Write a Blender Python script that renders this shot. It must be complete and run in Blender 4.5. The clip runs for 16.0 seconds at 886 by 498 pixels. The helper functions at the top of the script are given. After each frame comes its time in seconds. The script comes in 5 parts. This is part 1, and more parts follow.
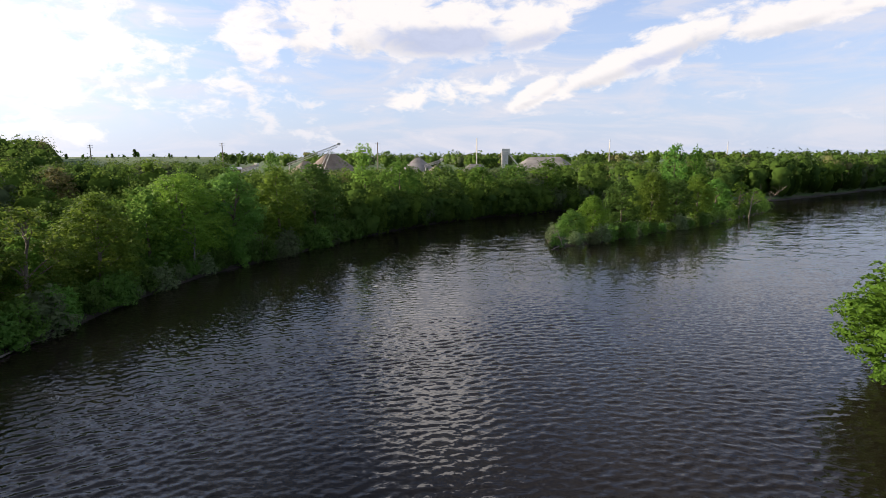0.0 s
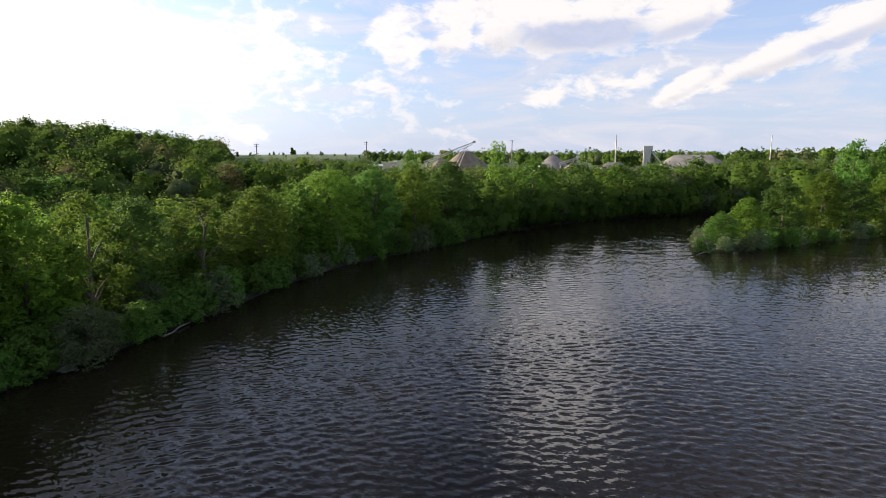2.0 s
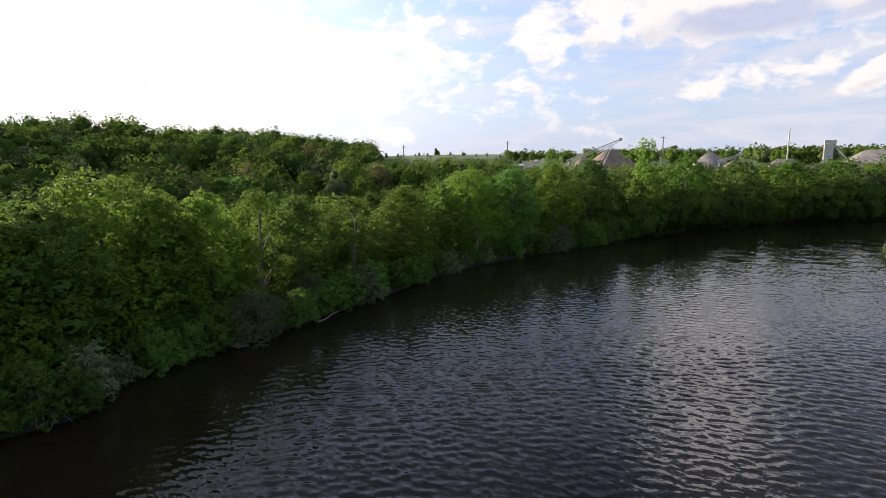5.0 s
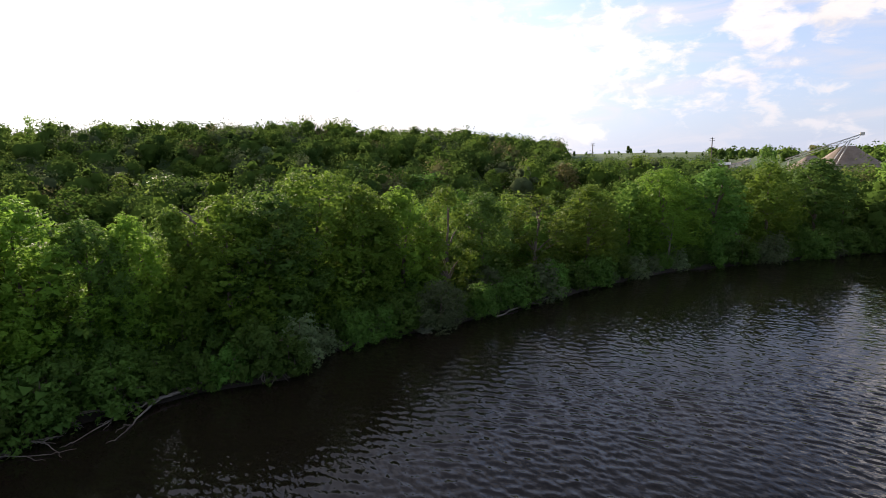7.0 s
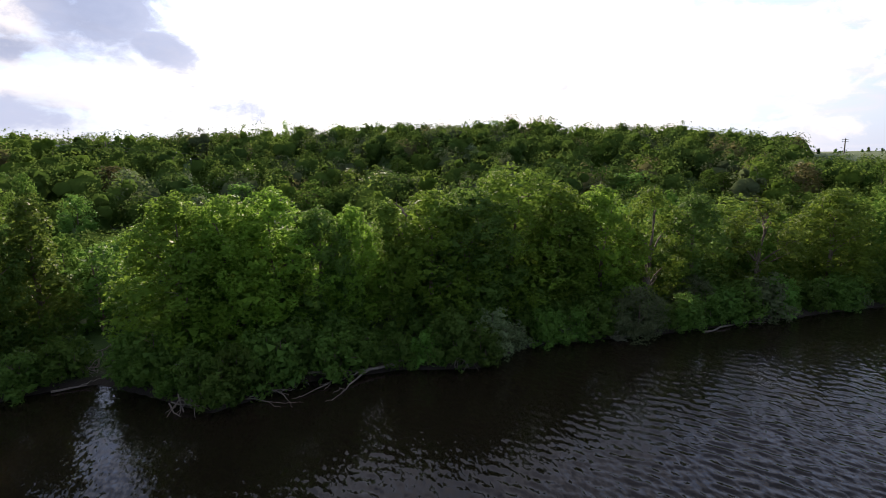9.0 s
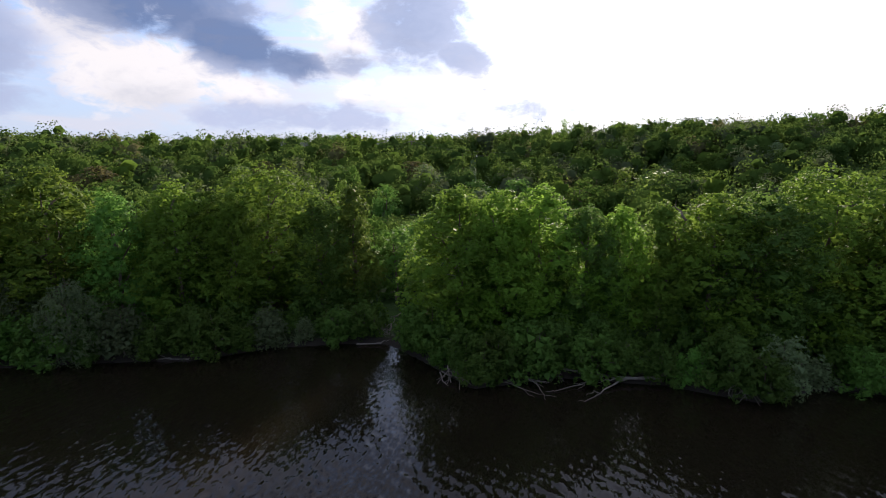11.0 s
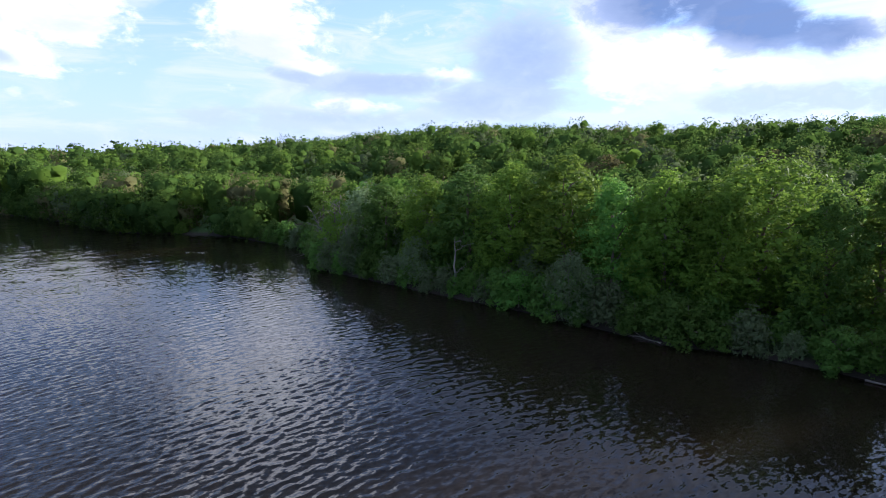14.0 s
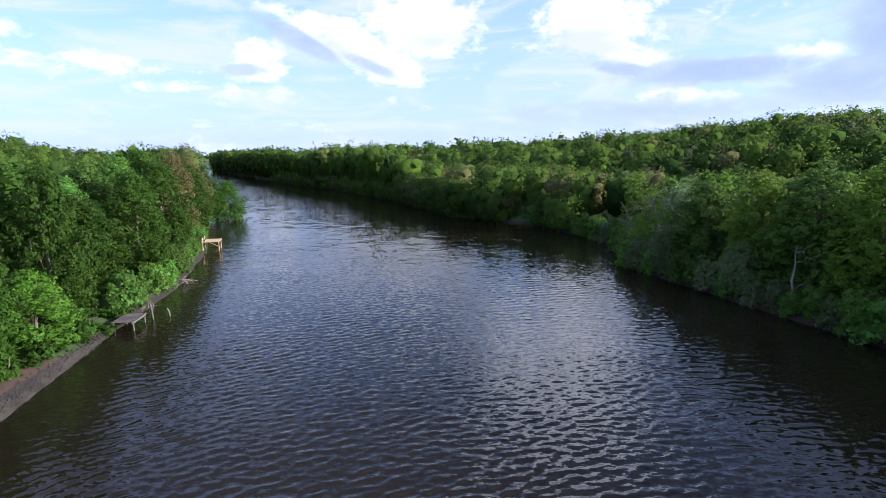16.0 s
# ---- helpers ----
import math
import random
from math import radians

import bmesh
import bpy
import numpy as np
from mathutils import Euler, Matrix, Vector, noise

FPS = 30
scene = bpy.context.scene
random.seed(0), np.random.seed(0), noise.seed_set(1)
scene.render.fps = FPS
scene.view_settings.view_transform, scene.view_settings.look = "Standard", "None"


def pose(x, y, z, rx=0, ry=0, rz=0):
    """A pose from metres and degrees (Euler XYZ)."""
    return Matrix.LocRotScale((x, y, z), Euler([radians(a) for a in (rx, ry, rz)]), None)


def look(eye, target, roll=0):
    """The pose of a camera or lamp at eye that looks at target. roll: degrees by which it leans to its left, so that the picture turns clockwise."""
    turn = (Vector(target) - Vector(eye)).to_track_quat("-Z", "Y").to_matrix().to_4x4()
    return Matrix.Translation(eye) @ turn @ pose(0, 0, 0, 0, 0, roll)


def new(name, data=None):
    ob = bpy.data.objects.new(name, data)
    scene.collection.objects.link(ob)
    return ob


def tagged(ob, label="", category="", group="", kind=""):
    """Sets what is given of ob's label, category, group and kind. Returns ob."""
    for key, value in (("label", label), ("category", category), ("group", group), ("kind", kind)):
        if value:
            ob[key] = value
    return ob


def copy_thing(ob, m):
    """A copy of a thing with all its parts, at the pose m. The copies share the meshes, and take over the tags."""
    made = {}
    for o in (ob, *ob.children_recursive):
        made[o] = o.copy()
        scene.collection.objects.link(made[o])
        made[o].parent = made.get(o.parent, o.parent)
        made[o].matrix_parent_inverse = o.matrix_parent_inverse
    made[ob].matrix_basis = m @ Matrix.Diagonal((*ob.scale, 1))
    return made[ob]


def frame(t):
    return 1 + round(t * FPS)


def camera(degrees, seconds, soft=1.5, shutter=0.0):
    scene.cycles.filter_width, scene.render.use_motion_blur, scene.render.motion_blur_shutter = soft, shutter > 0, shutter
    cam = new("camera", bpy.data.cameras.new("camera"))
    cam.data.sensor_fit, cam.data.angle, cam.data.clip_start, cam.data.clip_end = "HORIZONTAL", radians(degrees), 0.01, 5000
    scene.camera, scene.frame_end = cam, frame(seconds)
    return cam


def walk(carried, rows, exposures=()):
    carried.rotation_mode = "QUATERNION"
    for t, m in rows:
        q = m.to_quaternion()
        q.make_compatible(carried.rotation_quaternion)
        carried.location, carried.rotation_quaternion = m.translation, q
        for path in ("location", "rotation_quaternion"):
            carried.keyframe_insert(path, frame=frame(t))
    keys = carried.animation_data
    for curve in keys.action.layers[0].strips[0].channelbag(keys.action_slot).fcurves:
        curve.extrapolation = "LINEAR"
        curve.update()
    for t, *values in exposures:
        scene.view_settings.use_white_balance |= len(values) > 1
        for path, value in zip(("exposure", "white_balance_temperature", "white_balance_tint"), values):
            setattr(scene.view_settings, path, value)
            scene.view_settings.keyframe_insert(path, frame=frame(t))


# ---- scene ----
HEIGHT = 18.0


def aim(yaw, pitch, roll):
    """Pose of the hovering camera: yaw to the left, pitch up and lean, in degrees."""
    return pose(0, 0, HEIGHT, 0, 0, yaw) @ pose(0, 0, 0, 90 + pitch) @ pose(0, 0, 0, 0, 0, roll)


cam = camera(78.94, 16.0, soft=0.75)
PATH = [
    (0.0, aim(0.00, -9.80, -0.12)),
    (0.5, aim(3.08, -9.89, -0.03)),
    (1.0, aim(7.28, -9.92, -0.08)),
    (1.5, aim(11.44, -9.97, -0.07)),
    (2.0, aim(14.01, -10.01, -0.15)),
    (2.5, aim(16.02, -9.97, -0.16)),
    (3.0, aim(17.96, -10.00, -0.14)),
    (3.5, aim(20.31, -9.96, -0.27)),
    (6.0, aim(38.12, -9.81, -0.90)),
    (6.5, aim(43.94, -9.75, -0.74)),
    (7.0, aim(48.28, -9.79, -0.98)),
    (7.5, aim(52.89, -9.75, -1.02)),
    (8.0, aim(58.21, -9.76, -1.05)),
    (10.5, aim(89.23, -9.48, -0.45)),
    (11.0, aim(97.49, -9.56, -0.32)),
    (11.5, aim(105.21, -9.75, -0.18)),
    (12.0, aim(112.10, -9.87, -0.32)),
    (12.5, aim(120.97, -10.01, -0.34)),
    (13.0, aim(130.47, -10.14, -0.47)),
    (13.5, aim(139.09, -10.21, -0.65)),
    (14.0, aim(146.85, -10.26, -0.69)),
    (14.5, aim(155.07, -10.30, -0.82)),
    (15.0, aim(164.38, -10.35, -0.96)),
    (15.5, aim(172.14, -10.34, -1.04)),
    (16.0, aim(179.35, -10.33, -1.13)),
]
EXPOSURES = [(0.0, 1.2, 6650, 14), (3.5, 1.2, 6650, 14), (8.0, 1.22, 6750, 17), (10.5, 1.12, 6500, 17), (11.5, 1.22, 6350, 17), (12.5, 1.5, 6150, 16), (13.5, 1.55, 5650, 15), (16.0, 1.52, 5550, 17)]
walk(cam, PATH, EXPOSURES)

# ---- daylight ----
SUN_AZ, SUN_EL = 80.0, 15.0


def heading(az, el=0.0):
    """Unit vector at an azimuth counted to the left from +y and an elevation."""
    a, e = radians(az), radians(el)
    return Vector((-math.sin(a) * math.cos(e), math.cos(a) * math.cos(e), math.sin(e)))


class Nodes:
    """Small wrapper that adds and links shader nodes."""

    def __init__(self, tree):
        self.tree = tree
        tree.nodes.clear()

    def add(self, kind, inputs=None):
        n = self.tree.nodes.new(kind)
        for k, v in (inputs or {}).items():
            self.put(n.inputs[k], v)
        return n

    def put(self, socket, v):
        if isinstance(v, bpy.types.NodeSocket):
            self.tree.links.new(v, socket)
        else:
            socket.default_value = v

    def math(self, op, a, b=0.0, c=0.0, clamp=False):
        n = self.add("ShaderNodeMath", {0: a, 1: b, 2: c})
        n.operation, n.use_clamp = op, clamp
        return n.outputs[0]

    def vector(self, op, a, b):
        n = self.add("ShaderNodeVectorMath", {0: a, 1: b})
        n.operation = op
        return n

    def mix(self, f, a, b):
        n = self.add("ShaderNodeMix", {0: f})
        n.data_type = "RGBA"
        self.put(n.inputs[6], a)
        self.put(n.inputs[7], b)
        return n.outputs[2]

    def ramp(self, f, lo, hi, a=0.0, b=1.0):
        n = self.add("ShaderNodeMapRange", {0: f, 1: lo, 2: hi, 3: a, 4: b})
        n.interpolation_type = "SMOOTHSTEP"
        return n.outputs[0]

    def noise(self, vec, scale, detail=3.0, rough=0.5, distort=0.0):
        return self.add("ShaderNodeTexNoise", {"Vector": vec, "Scale": scale, "Detail": detail, "Roughness": rough, "Distortion": distort}).outputs[0]

    def stretch(self, vec, sx, sy, sz, turn=0.0):
        return self.add("ShaderNodeMapping", {0: vec, 2: (0, 0, radians(turn)), 3: (sx, sy, sz)}).outputs[0]


# sunlit cumulus of the evening sky: azimuth, elevation, half width and height (degrees), tilt, fullness
CUMULUS = [
    (2, 12.8, 8, 3.2, 0, 1.0), (8, 12.2, 3, 2.6, 0, 0.9), (-9, 12.6, 5, 2.2, -10, 0.85), (-9.5, 6.2, 3.6, 1.0, -28, 0.95), (-16, 8.1, 5, 1.4, -20, 1.0), (-23, 10.6, 5, 1.7, -18, 1.0),
    (-31, 11.4, 5, 1.3, -8, 1.0), (-36, 12, 3, 0.9, 0, 0.8), (-1, 6.6, 8, 1.8, -12, 0.62), (13, 12.3, 2.6, 4, 20, 0.75), (18.5, 11, 3, 3, 10, 0.65), (-14, 4.2, 6, 0.5, 0, 0.5),
    (118, 6.6, 9, 1.9, 12, 0.7), (107.5, 12, 3.4, 4.2, 0, 0.9), (102, 6.6, 8, 1.7, 0, 0.75), (102, 4.9, 4, 0.5, 0, 0.7), (125.5, 8, 6, 3.8, 0, 1.0), (130, 12.5, 4, 2.6, 0, 0.8),
    (164.6, 12, 5, 3.6, 0, 1.1), (161.5, 8.8, 4.5, 1.4, 22, 1.0), (187.5, 10.2, 6.5, 1.7, 26, 1.1), (180.5, 12.2, 5, 2.6, 0, 1.1), (197, 8.6, 2.4, 1.8, 0, 0.65), (204, 6.4, 4, 0.6, 0, 0.55),
    (156, 4.5, 5, 0.9, 0, 0.7), (146, 7.6, 3, 0.7, 0, 0.8), (213, 8, 9, 1.1, 0, 0.5), (221, 11, 6, 1.4, 10, 0.6), (268, 14, 16, 4, 0, 0.7), (300, 9, 12, 2, 0, 0.7)]
# bright tops of the cloud above the view
TOWERS = [(0.5, 23, 5.5, 5.5, 0, 1.0), (167, 23, 8, 5.5, 0, 1.0), (52, 8, 26, 5.5, 0, 0.9)]
# blue-grey masses that stand before the bright cloud, the last number how dark they are
MASSES = [
    (0, 11.4, 6.5, 1.5, 0, 0.75, 0.12), (-9, 11.2, 4, 0.7, -12, 0.6, 0.05), (-22, 9.3, 5, 0.6, -18, 0.55, 0.05), (124, 13.4, 8, 2.8, 0, 1.1, 0.9), (118, 11, 5.5, 2.4, 14, 1.1, 1.0), (112.6, 9.4, 4, 1.7, 12, 1.0, 0.9),
    (100.5, 13.4, 5, 4, 0, 1.0, 0.35), (95.5, 10.2, 3, 1.4, 10, 0.9, 0.35), (86.5, 5.2, 4.5, 1.5, 0, 0.8, 0.1), (112, 4.2, 12, 1.6, 0, 0.8, 0.0), (160, 3.4, 14, 1.4, 0, 0.62, 0.0), (138.6, 9, 4.8, 3.8, 0, 1.1, 0.34), (141, 5.2, 7, 2.0, 0, 1.0, 0.22), (153, 6.8, 8, 1.2, 0, 1.0, 0.24),
    (193, 10.8, 4.2, 0.8, 26, 0.9, 0.3), (186.5, 8.6, 3, 0.6, 22, 0.7, 0.2), (161, 7.4, 4.5, 0.7, 12, 0.8, 0.3), (198.5, 8.0, 2.2, 0.6, 0, 0.6, 0.2), (157, 3.6, 6, 0.6, 0, 0.6, 0.25), (107, 9.5, 3, 1.4, 0, 0.75, 0.5)]


def build_sky():
    world = bpy.data.worlds.new("evening_sky")
    scene.world = world
    world.use_nodes = True
    g = Nodes(world.node_tree)
    d = g.add("ShaderNodeTexCoord").outputs["Generated"]
    sky = g.add("ShaderNodeTexSky")
    sky.sky_type, sky.sun_disc = "NISHITA", False
    sky.sun_elevation, sky.sun_rotation = radians(SUN_EL), radians(-SUN_AZ)
    sky.air_density, sky.dust_density, sky.ozone_density = 1.0, 0.4, 3.0
    clear = g.vector("MULTIPLY", sky.outputs[0], (0.20, 0.225, 0.27)).outputs[0]

    def facing(v):
        return g.vector("DOT_PRODUCT", d, v).outputs["Value"]

    sun = g.math("MAXIMUM", facing(heading(SUN_AZ, SUN_EL)), 0.0)
    z = g.add("ShaderNodeSeparateXYZ", {0: d}).outputs[2]
    # pale haze low over the horizon
    haze = g.math("POWER", g.math("SUBTRACT", 1.0, g.math("ABSOLUTE", z), clamp=True), 2.1)
    base = g.mix(g.math("MULTIPLY", haze, 0.95), clear, (0.57, 0.66, 0.84, 1))
    # thin grey cloud overhead
    base = g.mix(g.ramp(z, 0.36, 0.62, 0.0, 0.72), base, (0.10, 0.13, 0.20, 1))
    # bright unseen sheet added near the zenith to light the crowns from above
    base = g.mix(g.ramp(z, 0.74, 0.95, 0.0, 0.70), base, (0.66, 0.68, 0.76, 1))

    flat = g.stretch(d, 1.0, 1.0, 1.9)
    big = g.noise(flat, 6.0, 3, 0.5, 0.2)
    fine = g.noise(flat, 19.0, 7, 0.60, 0.3)
    lumps = g.math("ADD", g.math("MULTIPLY", g.math("SUBTRACT", big, 0.5), 1.3), g.math("MULTIPLY", g.math("SUBTRACT", fine, 0.5), 2.0))

    def bank(az, el, w, h, tilt, full):
        """Soft bell of one bank, and the height within it."""
        u = g.math("MULTIPLY", facing(heading(az + 90)), 180 / math.pi)
        v = g.math("MULTIPLY", g.math("SUBTRACT", z, math.sin(radians(el))), 180 / math.pi)
        c, k = math.cos(radians(tilt)), math.sin(radians(tilt))
        a = g.math("ADD", g.math("MULTIPLY", u, c / w), g.math("MULTIPLY", v, k / w))
        b = g.math("SUBTRACT", g.math("MULTIPLY", v, c / h), g.math("MULTIPLY", u, k / h))
        q = g.math("ADD", g.math("MULTIPLY", a, a), g.math("MULTIPLY", b, b))
        bell = g.math("DIVIDE", full, g.math("ADD", 1.0, g.math("MULTIPLY", q, q)))
        return g.math("MULTIPLY", bell, g.math("GREATER_THAN", facing(heading(az, el)), 0.0)), b

    cover, under = 0.0, 0.0
    for row in CUMULUS + TOWERS:
        bell, b = bank(*row)
        cover = g.math("MAXIMUM", cover, bell)
        under = g.math("MAXIMUM", under, g.math("MULTIPLY", bell, g.ramp(b, 0.5, -0.9)))
    # thin veils between the banks
    wisps = g.ramp(g.noise(g.stretch(d, 1.0, 1.0, 4.5), 5.0, 6, 0.6, 0.8), 0.40, 0.68, 0.0, 0.75)
    base = g.mix(wisps, base, (0.76, 0.78, 0.86, 1))
    mask = g.ramp(g.math("ADD", cover, lumps), 0.26, 0.74)
    tone = g.mix(g.math("MULTIPLY", g.ramp(g.math("SUBTRACT", under, g.math("MULTIPLY", lumps, 0.6)), 0.25, 0.95), 0.6), (1.0, 0.98, 0.96, 1), (0.58, 0.61, 0.69, 1))
    tone = g.vector("MULTIPLY", tone, g.ramp(z, 0.27, 0.36, 1.0, 2.6)).outputs[0]
    painted = g.mix(g.math("MULTIPLY", mask, 0.96), base, tone)
    veil, dark = 0.0, 0.0
    for *row, depth in MASSES:
        bell, b = bank(*row)
        veil = g.math("MAXIMUM", veil, bell)
        dark = g.math("MAXIMUM", dark, g.math("MULTIPLY", bell, depth))
    veil = g.ramp(g.math("ADD", veil, g.math("MULTIPLY", lumps, 0.8)), 0.18, 0.80, 0.0, 0.92)
    dark = g.math("MULTIPLY_ADD", lumps, -0.25, dark, clamp=True)
    grey = g.mix(dark, (0.56, 0.64, 0.84, 1), (0.15, 0.23, 0.42, 1))
    painted = g.mix(veil, painted, grey)
    # brightness of the air and thin cloud round the sun
    halo = g.math("ADD", g.math("MULTIPLY", g.math("POWER", sun, 8.0), 0.34), g.math("MULTIPLY", g.math("POWER", sun, 100.0), 5.0))
    # a thin luminous sheet of cloud north of the sun
    halo = g.math("MULTIPLY_ADD", g.math("POWER", g.math("MAXIMUM", facing(heading(46, 10)), 0.0), 16.0), 0.24, halo)
    halo = g.math("MULTIPLY", halo, g.math("SUBTRACT", 1.0, g.math("MULTIPLY", veil, 0.85)))
    glow = g.vector("MULTIPLY", (1.0, 0.97, 0.92), halo).outputs[0]
    total = g.vector("ADD", painted, glow).outputs[0]
    out = g.add("ShaderNodeOutputWorld")
    g.put(out.inputs[0], g.add("ShaderNodeBackground", {0: total, 1: 0.44}).outputs[0])


build_sky()
lamp = bpy.data.lights.new("sun", "SUN")
lamp.energy, lamp.angle, lamp.color = 4.6, radians(5.0), (1.0, 0.87, 0.68)
sun_lamp = new("sun", lamp)
sun_lamp.matrix_world = look(heading(SUN_AZ, SUN_EL) * 300, (0, 0, 0))


# ---- materials ----
def material(name):
    m = bpy.data.materials.new(name)
    m.use_nodes = True
    return m, Nodes(m.node_tree)


def finish(g, shader):
    out = g.add("ShaderNodeOutputMaterial")
    g.put(out.inputs[0], shader)


def leaf_material(name, dark, light, translucent=0.35, gloss=0.12):
    """Leaves: two greens by leaf, by tree and by patches of the crown, letting some light through."""
    m, g = material(name)
    island = g.add("ShaderNodeNewGeometry").outputs["Random Per Island"]
    tree = g.add("ShaderNodeObjectInfo").outputs["Random"]
    pos = g.add("ShaderNodeNewGeometry").outputs["Position"]
    patch = g.math("MULTIPLY_ADD", g.noise(pos, 0.09, 2, 0.5), 0.5, g.math("MULTIPLY", g.noise(pos, 0.4, 3, 0.6), 0.5))
    f = g.math("ADD", g.math("MULTIPLY", island, 0.22), g.math("ADD", g.math("MULTIPLY", patch, 0.90), g.math("MULTIPLY", tree, 0.35)))
    f = g.math("SUBTRACT", f, 0.28, clamp=True)
    col = g.mix(f, (*dark, 1), (*light, 1))
    hue = g.add("ShaderNodeHueSaturation", {"Hue": g.math("ADD", 0.485, g.math("MULTIPLY", tree, 0.03)), "Saturation": 1.0, "Value": g.math("ADD", 0.8, g.math("MULTIPLY", tree, 0.4)), "Color": col}).outputs[0]
    p = g.add("ShaderNodeBsdfPrincipled", {"Base Color": hue, "Roughness": 0.65, "Specular IOR Level": gloss}).outputs[0]
    through_col = g.add("ShaderNodeHueSaturation", {"Hue": 0.485, "Saturation": 0.95, "Value": 1.35, "Color": hue}).outputs[0]
    t = g.add("ShaderNodeBsdfTranslucent", {"Color": through_col}).outputs[0]
    finish(g, g.add("ShaderNodeMixShader", {0: translucent, 1: p, 2: t}).outputs[0])
    return m


def rough_material(name, a, b, scale, roughness=0.85, bump=0.4, fine=None, stretch=(1, 1, 1), metal=0.0):
    """A weathered surface: two tones at a broad and a fine scale, with relief."""
    m, g = material(name)
    pos = g.stretch(g.add("ShaderNodeTexCoord").outputs["Object"], *stretch)
    broad, grain = g.noise(pos, scale, 4, 0.6), g.noise(pos, fine or scale * 9, 4, 0.6)
    f = g.ramp(g.math("ADD", g.math("MULTIPLY", broad, 0.6), g.math("MULTIPLY", grain, 0.4)), 0.36, 0.64)
    each = g.add("ShaderNodeObjectInfo").outputs["Random"]
    col = g.mix(f, (*a, 1), (*b, 1))
    col = g.add("ShaderNodeHueSaturation", {"Value": g.math("ADD", 0.85, g.math("MULTIPLY", each, 0.3)), "Color": col}).outputs[0]
    nb = g.add("ShaderNodeBump", {"Strength": bump, "Distance": 0.03, "Height": grain}).outputs[0]
    p = g.add("ShaderNodeBsdfPrincipled", {"Base Color": col, "Roughness": roughness, "Metallic": metal, "Normal": nb}).outputs[0]
    finish(g, p)
    return m


def water_material():
    """Brown river water; the waves are modelled, the finest ripples are slopes of the surface."""
    m, g = material("river_water")
    pos = g.add("ShaderNodeTexCoord").outputs["Object"]
    wind = 12.0
    reach = g.add("ShaderNodeVectorMath", {0: pos})
    reach.operation = "LENGTH"
    gust = g.ramp(g.noise(g.stretch(pos, 1, 0.5, 1, wind), 0.03, 3, 0.6), 0.35, 0.65, 0.6, 1.0)
    # slopes of the ripples, steeper on the long reaches where the modelled waves end
    fine = g.add("ShaderNodeTexNoise", {"Vector": g.stretch(pos, 0.8, 1.7, 1, wind), "Scale": 2.5, "Detail": 2.0, "Distortion": 0.5}).outputs["Color"]
    broad = g.add("ShaderNodeTexNoise", {"Vector": g.stretch(pos, 0.35, 0.95, 1, wind + 6), "Scale": 0.8, "Detail": 2.0, "Distortion": 0.5}).outputs["Color"]
    amount = g.math("MULTIPLY", gust, g.ramp(reach.outputs["Value"], 55, 125, 0.50, 0.34))
    tilt = g.vector("ADD", g.vector("SUBTRACT", fine, (0.5, 0.5, 0.5)).outputs[0], g.vector("MULTIPLY", g.vector("SUBTRACT", broad, (0.5, 0.5, 0.5)).outputs[0], g.ramp(reach.outputs["Value"], 60, 120, 0.0, 0.8)).outputs[0]).outputs[0]
    tilt = g.vector("MULTIPLY", tilt, g.add("ShaderNodeCombineXYZ", {0: g.math("MULTIPLY", amount, 0.6), 1: amount, 2: 0.0}).outputs[0]).outputs[0]
    nb = g.vector("NORMALIZE", g.vector("ADD", g.add("ShaderNodeNewGeometry").outputs["Normal"], tilt).outputs[0], (0, 0, 0)).outputs[0]
    ruffled = g.ramp(reach.outputs["Value"], 60, 300, 0.04, 0.08)
    silt = g.mix(g.noise(pos, 0.05, 3, 0.6), (0.0085, 0.0065, 0.0045, 1), (0.0145, 0.011, 0.007, 1))
    p = g.add("ShaderNodeBsdfPrincipled", {"Base Color": silt, "Roughness": ruffled, "IOR": 1.33, "Normal": nb}).outputs[0]
    finish(g, p)
    return m


def ground_material():
    """Forest floor: grass, leaf litter and bare earth, mud along the water."""
    m, g = material("forest_floor")
    pos = g.add("ShaderNodeTexCoord").outputs["Object"]
    z = g.add("ShaderNodeSeparateXYZ", {0: pos}).outputs[2]
    litter = g.mix(g.noise(pos, 2.5, 5, 0.65), (0.03, 0.022, 0.014, 1), (0.075, 0.055, 0.035, 1))
    grass = g.mix(g.noise(pos, 1.3, 4, 0.6), (0.018, 0.052, 0.007, 1), (0.050, 0.115, 0.013, 1))
    cover = g.mix(g.ramp(g.math("MULTIPLY_ADD", z, 0.02, g.noise(pos, 0.08, 5, 0.6)), 0.36, 0.54), litter, grass)
    mud = g.mix(g.noise(pos, 1.0, 5, 0.6), (0.012, 0.009, 0.006, 1), (0.028, 0.022, 0.015, 1))
    col = g.mix(g.ramp(g.math("ADD", z, g.math("MULTIPLY", g.noise(pos, 0.5, 3, 0.6), 0.5)), 0.5, 0.95), mud, cover)
    nb = g.add("ShaderNodeBump", {"Strength": 0.7, "Distance": 0.15, "Height": g.noise(pos, 3.0, 6, 0.7)}).outputs[0]
    finish(g, g.add("ShaderNodeBsdfPrincipled", {"Base Color": col, "Roughness": 0.95, "Normal": nb}).outputs[0])
    return m


